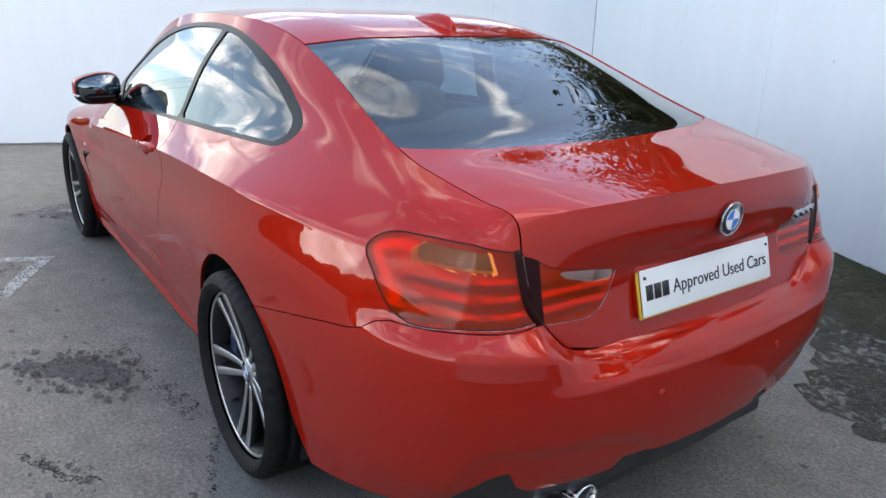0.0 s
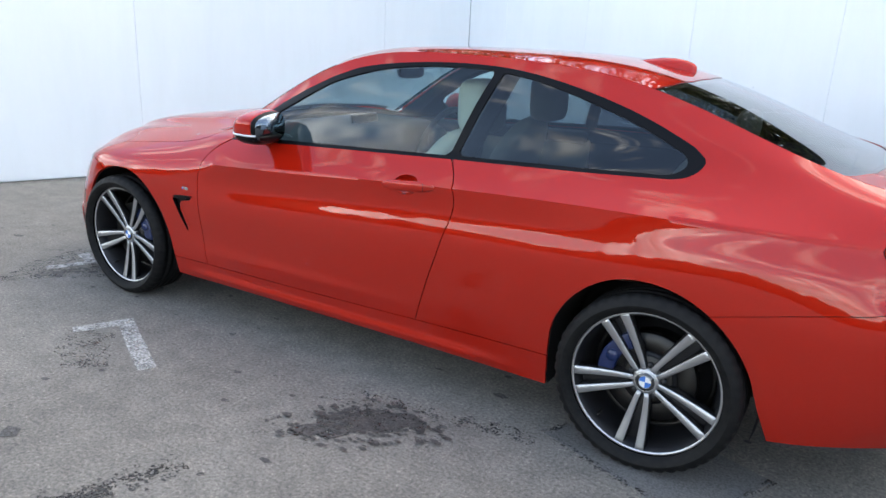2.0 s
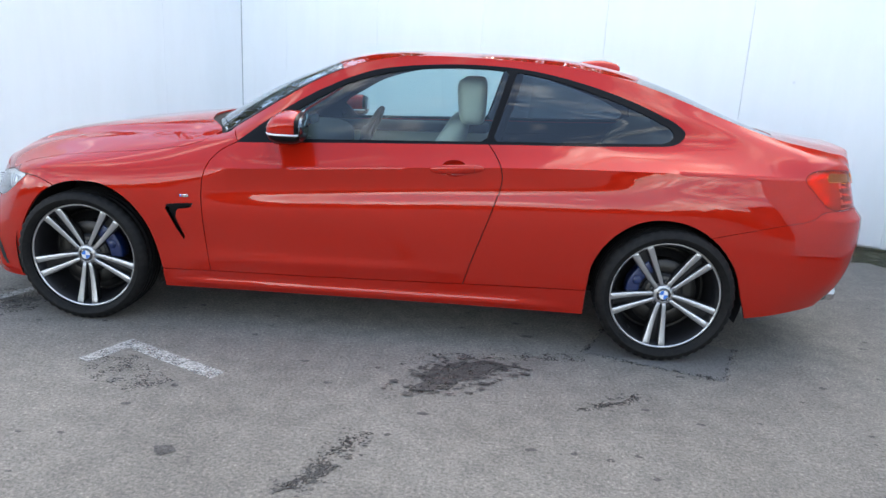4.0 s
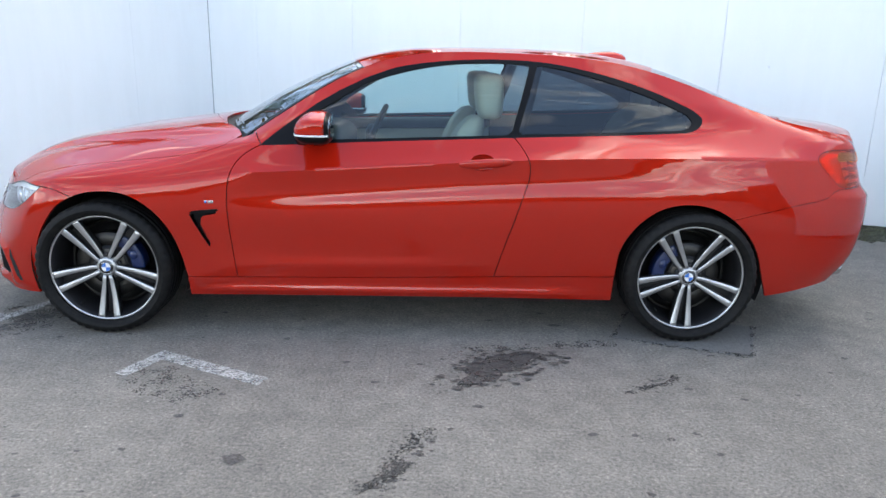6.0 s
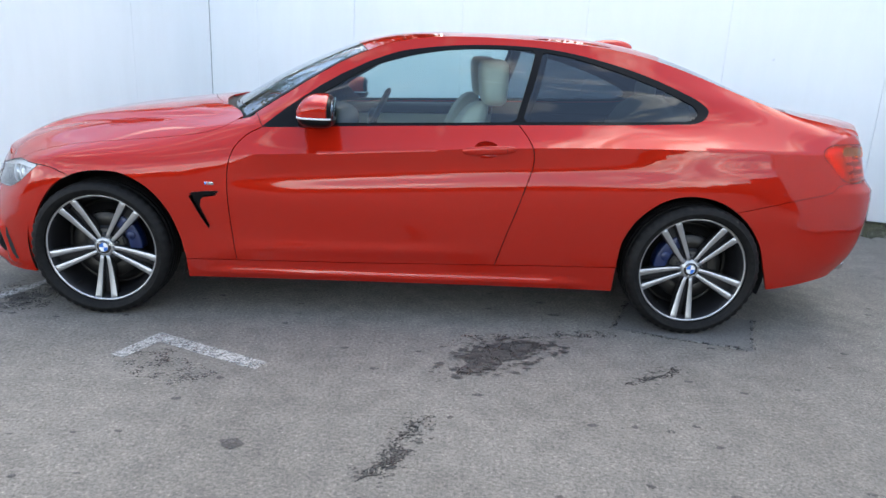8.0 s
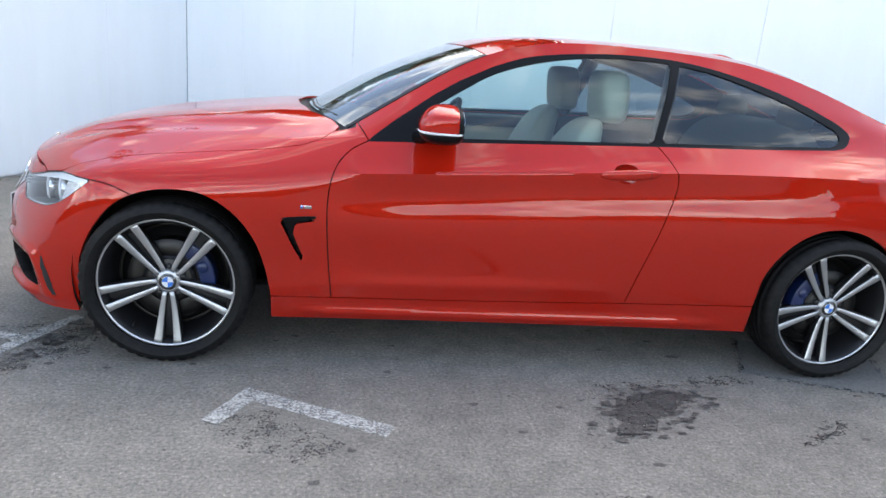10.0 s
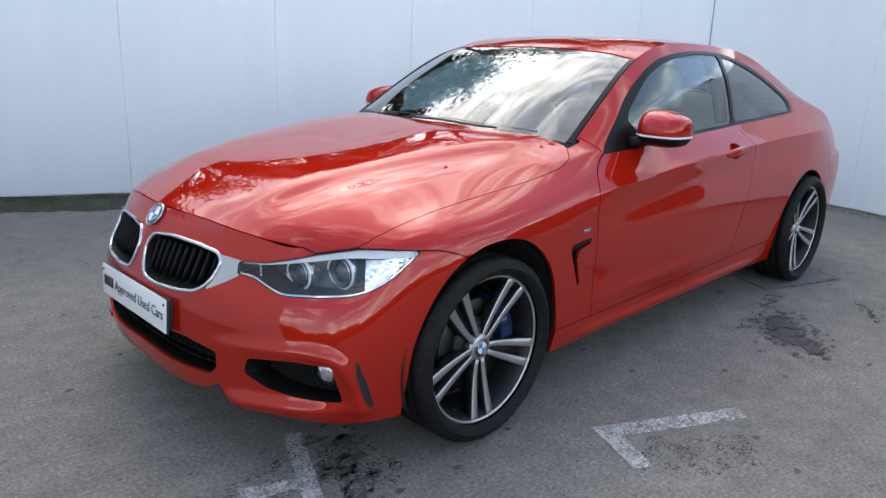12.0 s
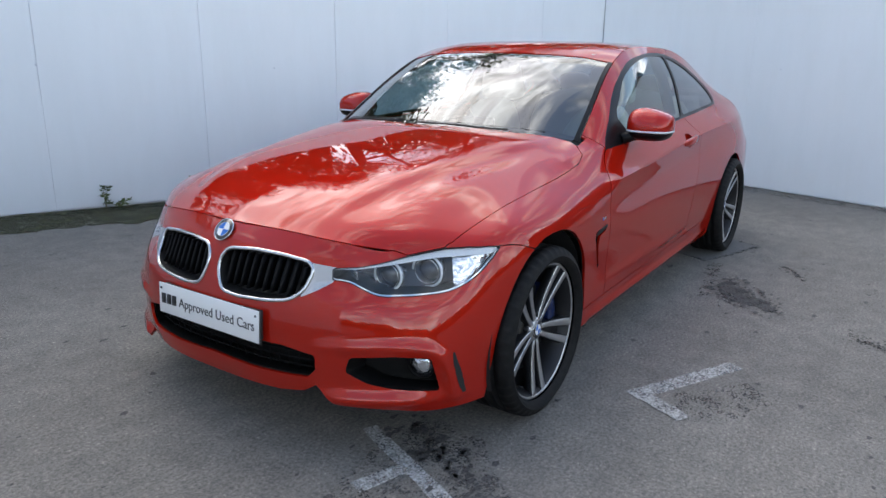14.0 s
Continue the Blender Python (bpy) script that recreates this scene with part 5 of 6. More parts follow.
# ---- mirrors, handles, aerial, wipers ----
def blob(cx, cy, cz, a, b, c, e1=2.6, e2=2.6, nu=28, nv=18, shape=None):
    """A rounded box: a superellipsoid with half sizes a, b, c."""
    sp = lambda v, e: math.copysign(abs(v) ** (2 / e), v)
    bm = bmesh.new()
    rows = []
    for i in range(nv + 1):
        ph = -math.pi / 2 + math.pi * i / nv
        row = []
        for j in range(nu):
            th = 2 * math.pi * j / nu
            p = [a * sp(math.cos(ph), e1) * sp(math.cos(th), e2), b * sp(math.cos(ph), e1) * sp(math.sin(th), e2), c * sp(math.sin(ph), e1)]
            if shape:
                p = shape(*p)
            row.append(bm.verts.new((cx + p[0], cy + p[1], cz + p[2])))
        rows.append(row)
    for r, s in zip(rows, rows[1:]):
        for j in range(nu):
            bm.faces.new((r[j], r[(j + 1) % nu], s[(j + 1) % nu], s[j]))
    bmesh.ops.remove_doubles(bm, verts=bm.verts[:], dist=1e-6)
    bmesh.ops.recalc_face_normals(bm, faces=bm.faces[:])
    return bm


def cut_bm(bm, co, no, cap=True):
    """Keeps the side of the plane to which no points away from."""
    g = bmesh.ops.bisect_plane(bm, geom=bm.verts[:] + bm.edges[:] + bm.faces[:], plane_co=co, plane_no=no, clear_outer=True)
    if cap:
        e = [x for x in g["geom_cut"] if isinstance(x, bmesh.types.BMEdge)]
        bmesh.ops.holes_fill(bm, edges=e)
    return bm


for sgn in (-1, 1):
    def cap_shape(x, y, z):
        k = 1.0 - .30 * (y * 1 / .10) * (1 if y > 0 else .35) * (z > 0) * (z / .07)
        return (x * (1.0 if x < 0 else .66) * (1 - .22 * max(0, z) / .07) + .10 * max(0, z), sgn * y, z * k)
    cx, cy, cz = -.372, .884, 1.006
    cap = cut_bm(cut_bm(blob(cx, sgn * cy, cz, .105, .102, .072, 3.2, 3.0, 40, 28, cap_shape), (0, 0, .978), (0, 0, -1)), (-.334, 0, 0), (1, 0, 0))
    mir = part("door_mirror", cap, RED, car, "red door mirror with black base and silver strip")
    base_b = cut_bm(blob(cx, sgn * cy, cz - .004, .104, .101, .070, 3.2, 3.0, 40, 28, cap_shape), (0, 0, .9745), (0, 0, 1))
    part("mirror_base", base_b, BLACK_GLOSS, mir)
    strip = cut_bm(cut_bm(blob(cx, sgn * cy, cz, .108, .105, .072, 3.2, 3.0, 40, 28, cap_shape), (0, 0, .982), (0, 0, 1)), (0, 0, .974), (0, 0, -1))
    strip = cut_bm(strip, (-.315, 0, 0), (1, 0, 0))
    part("indicator_strip", strip, LAMP_WHITE, mir, "clear and silver indicator strip")
    part("mirror_frame", cut_bm(cut_bm(blob(cx, sgn * cy, cz, .106, .103, .073, 3.2, 3.0, 40, 28, cap_shape), (-.3335, 0, 0), (-1, 0, 0)), (-.316, 0, 0), (1, 0, 0)), BLACK_GLOSS, mir)
    glass_o = []
    for t in np.linspace(0, 2 * math.pi, 32, endpoint=False):
        gy, gz = .088 * math.copysign(abs(math.cos(t)) ** .62, math.cos(t)), .058 * math.copysign(abs(math.sin(t)) ** .62, math.sin(t))
        glass_o.append((sgn * gy, gz * (1 - .22 * gy / .08 * (gz > 0)) + .001))
    part("mirror_glass", prism_bm(glass_o, .003, pose(-.3135, sgn * cy, cz, 0, 0, 90)), MIRROR, mir, "mirror glass")
    part("stalk", tube_bm([(-.47, sgn * .778, .938), (-.43, sgn * .815, .950), (-.40, sgn * .86, .962)], [.030, .022, .022], 12), BLACK_GLOSS, mir)
    # handle with its bowl
    d = doors[0] if sgn < 0 else doors[1]
    bowl_rows = []
    bm = bmesh.new()
    for i in range(8):
        r = i / 7
        ring = []
        for j in range(36):
            a = 2 * math.pi * j / 36
            x, z = .385 + .0625 * r * math.cos(a), .858 + .0375 * r * math.sin(a)
            y = .857 - .33 * (z - .858) - .024 * (1 - r * r) ** .8
            ring.append(bm.verts.new((x, sgn * y, z)))
        bowl_rows.append(ring)
    for a, b in zip(bowl_rows, bowl_rows[1:]):
        for j in range(36):
            bm.faces.new((a[j], a[(j + 1) % 36], b[(j + 1) % 36], b[j]))
    bmesh.ops.remove_doubles(bm, verts=bm.verts[:], dist=1e-6)
    bmesh.ops.recalc_face_normals(bm, faces=bm.faces[:])
    part("handle_bowl", bm, RED, d)

    def bar_shape(x, y, z):
        u = x / .125
        return (x, y * (1 - .25 * u * u) + sgn * (.010 * (1 - u * u)), z + x * .072)
    part("door_handle", blob(.397, sgn * .867, .857, .125, .016, .0215, 2.6, 3.4, 36, 14, bar_shape), RED, d, "red bar handle")
    part("handle_seam", box_bm(.002, .004, .030, pose(.478, sgn * .884, .863, 0, 0, 0)), BLACK_GLOSS, d)

# aerial fin on the roof
bm = bmesh.new()
rows = []
for k in range(13):
    u = k / 12
    x = .995 + .240 * u
    h = .068 * (math.sin(min(1.0, u * 1.05) * math.pi / 2) ** 1.1) if u < 1 else .062
    w = .012 + .026 * math.sin(math.pi * min(1, .25 + .62 * u))
    z0 = 1.3635 - .056 * u - .018 * u * u
    row = []
    for j in range(9):
        a = math.pi * j / 8
        row.append(bm.verts.new((x, w * math.copysign(abs(math.cos(a)) ** 1.5, math.cos(a)), z0 - .004 + (h + .004) * math.sin(a) ** .8)))
    rows.append(row)
for a, b in zip(rows, rows[1:]):
    for j in range(8):
        bm.faces.new((a[j], a[j + 1], b[j + 1], b[j]))
bm.faces.new(rows[-1])
bmesh.ops.recalc_face_normals(bm, faces=bm.faces[:])
part("roof_aerial", bm, RED, car, "red shark-fin aerial")

# cowl, wipers and screen edges
cow = bmesh.new()
rows = []
for k in range(21):
    y = -.72 + 1.44 * k / 20
    a = abs(y)
    xf = float(np.interp(a, [0, .25, .45, .60, .72], [-1.02, -.99, -.935, -.86, -.80]))
    xr = float(np.interp(a, [0, .28, .5, .66, .72], [-.88, -.86, -.80, -.71, -.68]))
    zf = float(np.interp(a, [0, .3, .5, .72], [.955, .952, .94, .90]))
    zr = float(np.interp(a, [0, .28, .5, .66, .72], [.985, .98, .968, .945, .93]))
    rows.append([cow.verts.new(p) for p in ((xf, y, zf), ((xf + xr) / 2, y, (zf + zr) / 2 - .02), (xr, y, zr))])
for a, b in zip(rows, rows[1:]):
    for j in range(2):
        cow.faces.new((a[j], b[j], b[j + 1], a[j + 1]))
bmesh.ops.recalc_face_normals(cow, faces=cow.faces[:])
part("cowl", cow, BLACK_PLASTIC, car, "black plastic cowl below the windscreen")


def screen_z(x, y):
    d = (UPPER.v[:, 0] - x) ** 2 + (UPPER.v[:, 1] - abs(y)) ** 2
    k = np.argsort(d)[:4]
    w = 1 / (d[k] + 1e-8)
    return float((UPPER.v[k, 2] * w).sum() / w.sum())


for y0, y1 in ((-.55, .06), (.02, .60)):
    pts = []
    for k in range(9):
        u = k / 8
        y = y0 + (y1 - y0) * u
        x = float(np.interp(abs(y), [0, .28, .5, .66], [-.895, -.87, -.81, -.72])) - .006
        pts.append((x, y, screen_z(x, y) - .008))
    wip = part("wiper", tube_bm(pts, .005, 6), BLACK_PLASTIC, car, "black wiper at rest on the screen")
    arm = [(p[0] - .016, p[1], p[2] - .006) for p in pts[2:]]
    part("arm", tube_bm(arm + [(pts[-1][0] - .07, pts[-1][1] + .02, pts[-1][2] - .035)], .006, 6), BLACK_PLASTIC, wip)
edge_band = screen.outside(lambda p: header_f(p) + .018)
both("screen_edge", edge_band.pushed(-.006), BLACK_GLOSS, car, "black printed edge of the windscreen", 0, 0, True)
pillar_span = slice(int(np.searchsorted(FINE, KNOTS[9])), int(np.searchsorted(FINE, KNOTS[13])))
side_band = screen.inside(lambda p: np.interp(p[:, 0], EDGE[pillar_span, 0], EDGE[pillar_span, 1]) - .024 - p[:, 1])
both("screen_edge", side_band.pushed(.002), BLACK_GLOSS, car, "black moulding beside the windscreen", .004)
base_band = rear_glass.outside(lambda p: rear_base_f(p) + .02)
both("rear_window_edge", base_band.pushed(-.006), BLACK_GLOSS, car, "", 0, 0, True)


# ---- cabin ----
cabin = part("cabin_floor", merge(box_bm(2.5, 1.40, .03, pose(.35, 0, .33)), box_bm(1.9, .20, .20, pose(.15, 0, .43), .03)), TRIM_DARK, car)
dash = blob(-.62, 0, .83, .30, .71, .125, 3.0, 5.0, 40, 16)
dash_ob = part("dashboard", dash, TRIM_DARK, car, "dark dashboard")
part("display", box_bm(.02, .22, .08, pose(-.48, 0, .955, 0, -12, 0), .006), BLACK_GLOSS, dash_ob)
part("steering_wheel", ring_bm(.185, .016, pose(-.22, .37, .86, 0, 0, 0) @ pose(0, 0, 0, 0, 26, 0) @ pose(0, 0, 0, 0, 0, 90), 40), TRIM_DARK, car, "dark steering wheel")
part("steering_hub", blob(-.235, .37, .855, .03, .085, .06), TRIM_DARK, car)
for sgn, dd in ((-1, doors[0]), (1, doors[1])):
    card = box_bm(1.20, .05, .52, pose(-.06, sgn * .755, .635, sgn * -4, 0, 0), .02)
    part("door_card", card, LEATHER, dd, "cream door lining")
    part("door_top", box_bm(1.16, .07, .07, pose(-.04, sgn * .715, .895, sgn * 8, -1.6, 0), .02), TRIM_DARK, dd)


def seat(x, y):
    s = part("seat", merge(blob(x - .22, y, .56, .27, .25, .085, 3.0, 4.0), box_bm(.42, .40, .16, pose(x - .2, y, .43), .03)), LEATHER, car, "cream leather front seat")

    def lean(px, py, pz):
        side = 1 - .25 * max(0, pz / .32)
        return (px + .34 * pz + .05 * (py / .24) ** 2 * -1, py * side, pz)
    part("backrest", blob(x + .06, y, .735, .080, .235, .305, 3.0, 3.2, 36, 20, lean), LEATHER, s)
    part("headrest", blob(x + .225, y, 1.138, .074, .135, .116, 4.2, 3.4, 30, 20, lambda a, b, c: (a * (1 + .10 * c / .118) - .05 * c, b * (1 - .12 * c / .1), c)), LEATHER, s, "cream headrest")
    for dy in (-.06, .06):
        part("post", tube_bm([(x + .165, y + dy, .98), (x + .215, y + dy, 1.08)], .006, 8), CHROME, s)


seat(.215, -.365)
seat(.215, .365)
part("rear_bench", merge(blob(1.05, 0, .60, .27, .58, .09, 3, 5, 40, 14), blob(1.32, 0, .82, .10, .58, .26, 3, 5, 40, 16, lambda a, b, c: (a + .4 * c, b, c))), LEATHER, car, "cream leather rear bench")
for y in (-.30, .30):
    part("rear_headrest", blob(1.43, y, 1.105, .05, .125, .072), LEATHER, car)
part("parcel_shelf", box_bm(.42, 1.16, .03, pose(1.66, 0, 1.005), .01), TRIM_DARK, car)
inner_mirror = part("inner_mirror", blob(-.20, .02, 1.235, .022, .115, .034, 3, 3), TRIM_DARK, car, "dark inner rear-view mirror")
part("mirror_foot", tube_bm([(-.215, .02, 1.25), (-.285, .02, 1.288)], .016, 8), TRIM_DARK, inner_mirror)
for y in (-.33, .33):
    part("sun_visor", box_bm(.15, .34, .015, pose(-.10, y, 1.290, 0, 14, 0), .006), LEATHER, car)
for sgn in (-1, 1):
    part("pillar_lining", tube_bm([(.56, sgn * .690, .98), (.62, sgn * .610, 1.16), (.655, sgn * .535, 1.29)], .032, 10), TRIM_DARK, car)
# red strip added to close the gap under the boot lid, and parking sensors
lid_line = EDGE[FINE >= KNOTS[23]]
shelf_grid = np.stack([lid_line + (0, 0, -.0005), lid_line + (-.03, 0, .002), lid_line + (-.09, 0, .004)], 1)
both("bumper_shelf", Sheet.grid(shelf_grid), RED, bumper_r, "", .004, 0, True)
for y, x, z, a in ((-.65, 2.353, .571, 29), (-.24, 2.437, .552, 6), (.24, 2.437, .552, -6), (.65, 2.353, .571, -29)):
    sensor = part("parking_sensor", lathe_bm([(0, -.0005), (.010, -.0002), (.0105, .004)], 24, pose(x, y, z, 0, 0, 90 - a)), RED, bumper_r, "small round parking sensor")
    part("sensor_ring", ring_bm(.0112, .0007, pose(x, y, z, 0, 0, 90 - a), 24), RED, sensor)


# ---- the yard: ground, walls, marks, plants ----
ASPHALT = material("worn_asphalt", (0.17, 0.165, 0.16), 0.88)
big = noise_node(ASPHALT, 0.55, 5.0, 0.6)
fine = noise_node(ASPHALT, 75.0, 6.0, 0.85)
mid = noise_node(ASPHALT, 9.0, 6.0, 0.65)
c1 = ramp(ASPHALT, big, [(0.30, (0.158, 0.146, 0.130)), (0.70, (0.225, 0.209, 0.188))])
c2 = ramp(ASPHALT, mid, [(0.35, (0.82, 0.82, 0.82)), (0.62, (1.07, 1.07, 1.06))])
c3 = ramp(ASPHALT, fine, [(0.34, (0.36, 0.36, 0.36)), (0.49, (0.92, 0.92, 0.92)), (0.61, (1.40, 1.38, 1.35)), (0.68, (2.9, 2.85, 2.8))])
cc = mixed(ASPHALT, 1.0, mixed(ASPHALT, 1.0, c1, c2, "MULTIPLY"), c3, "MULTIPLY")
ASPHALT.node_tree.links.new(cc, nodes_of(ASPHALT)[2].inputs["Base Color"])
bump(ASPHALT, fine, 0.55, 0.004)
bump(ASPHALT, mid, 0.10, 0.008)

REPAIR = material("asphalt_repair", (0.12, 0.117, 0.112), 0.85)
speckled(REPAIR, (0.10, 0.097, 0.093), (0.185, 0.18, 0.173), 120.0, 0.35, 0.65)
bump(REPAIR, noise_node(REPAIR, 130.0, 3.0, 0.7), 0.5, 0.004)


def worn(name, color, scale, low, high, rough=0.8):
    """Paint or dirt worn through to what lies under it."""
    m = material(name, color, rough)
    n, l, b = nodes_of(m)
    a = noise_node(m, scale, 6.0, 0.7)
    f = noise_node(m, scale * 7, 3.0, 0.6)
    mask = mixed(m, 0.5, a, f)
    grain = ramp(m, noise_node(m, 85.0, 5.0, 0.8), [(0.36, tuple(.55 * c for c in color)), (0.52, color), (0.68, tuple(min(.6, 2.2 * c) for c in color))])
    l.new(grain, b.inputs["Base Color"])
    bump(m, noise_node(m, 75.0, 5.0, 0.8), 0.5, 0.003)
    l.new(ramp(m, mask, [(low, (0, 0, 0)), (high, (1, 1, 1))]), b.inputs["Alpha"])
    return m


DAMP = worn("damp_dark_asphalt", (0.066, 0.062, 0.058), 11.0, 0.40, 0.47, 0.7)
PAINT = worn("worn_white_road_paint", (0.44, 0.43, 0.405), 16.0, 0.37, 0.57)
STAIN = worn("dark_stain", (0.055, 0.052, 0.049), 13.0, 0.48, 0.55)
STAIN_SOFT = worn("thin_dark_stain", (0.080, 0.077, 0.073), 14.0, 0.52, 0.66)
OLIVE_THIN = worn("thin_dark_olive", (0.060, 0.060, 0.042), 4.0, 0.41, 0.60, 0.95)
MOSS = worn("moss_and_dirt", (0.060, 0.062, 0.028), 5.0, 0.36, 0.62, 0.95)

ground_bm = bmesh.new()
bmesh.ops.create_grid(ground_bm, x_segments=40, y_segments=40, size=1.0)
for v in ground_bm.verts:
    v.co.x = math.copysign(abs(v.co.x) ** 4 * 400 + abs(v.co.x) * 6, v.co.x)
    v.co.y = math.copysign(abs(v.co.y) ** 4 * 400 + abs(v.co.y) * 6, v.co.y)
tagged(mesh_object("ground", ground_bm, ASPHALT), "worn grey asphalt yard", "ground", "", "structure")


def patch(outline, z, mat, name, label, category, ragged=0.0, step=0.03, group="", kind=""):
    """A thin flat patch with an uneven edge, lying on the ground."""
    p = [Vector((a, b, 0)) for a, b in outline]
    pts = []
    for a, b in zip(p, p[1:] + p[:1]):
        n = max(1, int((b - a).length / step))
        for k in range(n):
            q = a.lerp(b, k / n)
            if ragged:
                q = q + ragged * Vector((noise.noise(q * 9), noise.noise(q * 9 + Vector((7, 3, 1))), 0)) + .6 * ragged * Vector((noise.noise(q * 31), noise.noise(q * 31 + Vector((2, 9, 4))), 0))
            pts.append((q.x, q.y, z))
    bm = bmesh.new()
    f = bm.faces.new([bm.verts.new(q) for q in pts])
    if f.normal.z < 0 or (f.normal_update() or f.normal.z < 0):
        f.normal_flip()
    g = bmesh.ops.extrude_face_region(bm, geom=[f])
    bmesh.ops.translate(bm, verts=[v for v in g["geom"] if isinstance(v, bmesh.types.BMVert)], vec=(0, 0, .0012))
    bmesh.ops.recalc_face_normals(bm, faces=bm.faces[:])
    return tagged(mesh_object(name, bm, mat, smooth=False), label, category, group, kind)


def strip(a, b, width):
    a, b = Vector(a), Vector(b)
    d = (b - a).normalized()
    n = Vector((-d.y, d.x)) * width / 2
    return [a + n, a - n, b - n, b + n]


# painted corner marks of the bays
patch(strip((-1.085, -1.135), (-.545, -1.415), .078), .0012, PAINT, "bay_mark", "worn white painted line on the asphalt", "road marking", .006, .03, "bay marks")
patch(strip((-1.062, -1.178), (-1.158, -1.362), .072), .0022, PAINT, "bay_mark", "worn white painted line on the asphalt", "road marking", .006, .03, "bay marks")
patch(strip((-1.885, -.44), (-2.105, -.93), .060), .0012, PAINT, "bay_mark", "worn white painted line on the asphalt", "road marking", .006, .03, "bay marks")
patch(strip((-2.035, -.700), (-2.200, -.640), .060), .0022, PAINT, "bay_mark", "worn white painted line on the asphalt", "road marking", .006, .03, "bay marks")
patch(strip((-2.78, 3.95), (-2.52, 4.52), .075), .0012, PAINT, "bay_mark", "worn white painted line beside the wall", "road marking", .006, .03, "bay marks")

def stain(outline, mat, label, seed, drops, spread):
    """A damp patch with a frayed edge and drops round it, one mesh on the ground."""
    random.seed(seed)
    ob = patch(outline, .0012, mat, "damp_stain", label, "stain", .045, .010, "stains")
    bm = bmesh.new()
    bm.from_mesh(ob.data)
    o = [Vector((*q, 0)) for q in outline]
    for k in range(drops):
        e = random.randrange(len(o))
        at = o[e].lerp(o[(e + 1) % len(o)], random.random()) + Vector((random.gauss(0, spread), random.gauss(0, spread * .7), 0))
        r = abs(random.gauss(0, .006)) + .002
        n = random.randint(7, 11)
        a0 = random.uniform(0, 6.28)
        bm.faces.new([bm.verts.new((at.x + r * random.uniform(.5, 1.5) * 1.7 * math.cos(a0 + 6.283 * j / n), at.y + r * random.uniform(.5, 1.4) * math.sin(a0 + 6.283 * j / n), .0027 + .00002 * k)) for j in range(n)])
    bm.to_mesh(ob.data)
    bm.free()
    return ob


# damp stains and oil spots
stain([(.27, -1.44), (.30, -1.29), (.35, -1.20), (.46, -1.10), (.53, -1.09), (.68, -1.08), (.70, -1.16), (.59, -1.19), (.55, -1.26), (.47, -1.32), (.39, -1.42)], DAMP, "dark damp stain on the asphalt", 3, 260, .055)
stain([(-.05, -2.20), (-.01, -2.05), (.04, -1.97), (.11, -1.80), (.15, -1.82), (.08, -1.97), (.02, -2.13)], STAIN, "dark trail of damp on the asphalt", 4, 120, .035)
stain([(.98, -1.48), (1.08, -1.39), (1.25, -1.29), (1.23, -1.35), (1.09, -1.43)], STAIN, "small dark stain on the asphalt", 6, 40, .03)
patch([(.20, -1.18), (.30, -1.02), (.62, -.96), (1.06, -.90), (1.05, -.99), (.70, -1.03), (.42, -1.06), (.30, -1.14)], .0012, STAIN_SOFT, "damp_stain", "thin dark specks on the asphalt", "stain", .03, .03, "stains")
patch([(-2.30, -.62), (-2.02, -.55), (-1.86, -.50), (-1.70, -.62), (-1.72, -.80), (-1.95, -1.05), (-2.1, -1.25), (-2.25, -1.0)], .0009, STAIN_SOFT, "tyre_mark", "faint dark tyre marks on the asphalt", "stain", .03, .04, "stains")
patch([(-1.20, -1.36), (-.98, -1.26), (-.70, -1.50), (-.85, -1.62), (-1.05, -1.52)], .0009, STAIN_SOFT, "tyre_mark", "faint dark tyre marks on the asphalt", "stain", .03, .04, "stains")
random.seed(5)
spots = bmesh.new()
for k in range(520):
    x, y = random.uniform(-3.6, 3.2), random.uniform(-3.9, 4.0)
    if k >= 420:
        u = random.random()
        x, y = -1.76 - .22 * u + random.gauss(0, .05), -.53 - .45 * u + random.gauss(0, .05)
    if y > 3.4 - .45 * x or x > 3.4:
        continue
    r = random.uniform(.004, .016) * (1.9 if random.random() < .07 else 1)
    n = random.randint(5, 8)
    f = spots.faces.new([spots.verts.new((x + r * random.uniform(.5, 1.4) * math.cos(2 * math.pi * j / n) * 1.5, y + r * random.uniform(.5, 1.3) * math.sin(2 * math.pi * j / n), .0026)) for j in range(n)])
tagged(mesh_object("ground_specks", spots, DAMP, smooth=False), "small dark specks and crumbs scattered on asphalt", "dirt", "", "stuff")
# darker olive ground with dark specks between the car and the wall
patch([(1.35, 2.55), (1.75, 2.70), (2.60, 2.30), (3.4, 1.75), (3.3, 1.25), (2.75, 1.15), (2.45, .95), (2.15, 1.10), (1.95, 1.55)], .0008, OLIVE_THIN, "olive_patch", "dark olive patch of ground beside the wall", "dirt", .10, .04, "", "stuff")
patch([(1.95, 2.05), (2.35, 2.10), (2.75, 1.60), (2.60, 1.15), (2.40, 1.00), (2.20, 1.20)], .0016, STAIN_SOFT, "damp_stain", "thin dark specks on the asphalt", "stain", .10, .03, "stains")
# squared repair under the rear wheel
patch([(1.06, -.87), (1.665, -1.10), (1.84, -.70), (1.24, -.47)], .0008, REPAIR, "asphalt_repair", "square asphalt repair with a dark tarred edge", "repair patch", .004, .05)
for a, b in (((1.06, -.87), (1.665, -1.10)), ((1.665, -1.10), (1.84, -.70)), ((1.24, -.47), (1.06, -.87)), ((1.45, -1.02), (1.69, -1.08))):
    patch(strip(a, b, .030), .0024, STAIN_SOFT, "tar_line", "dark tar line round an asphalt repair", "tar line", .006, .03, "tar lines")

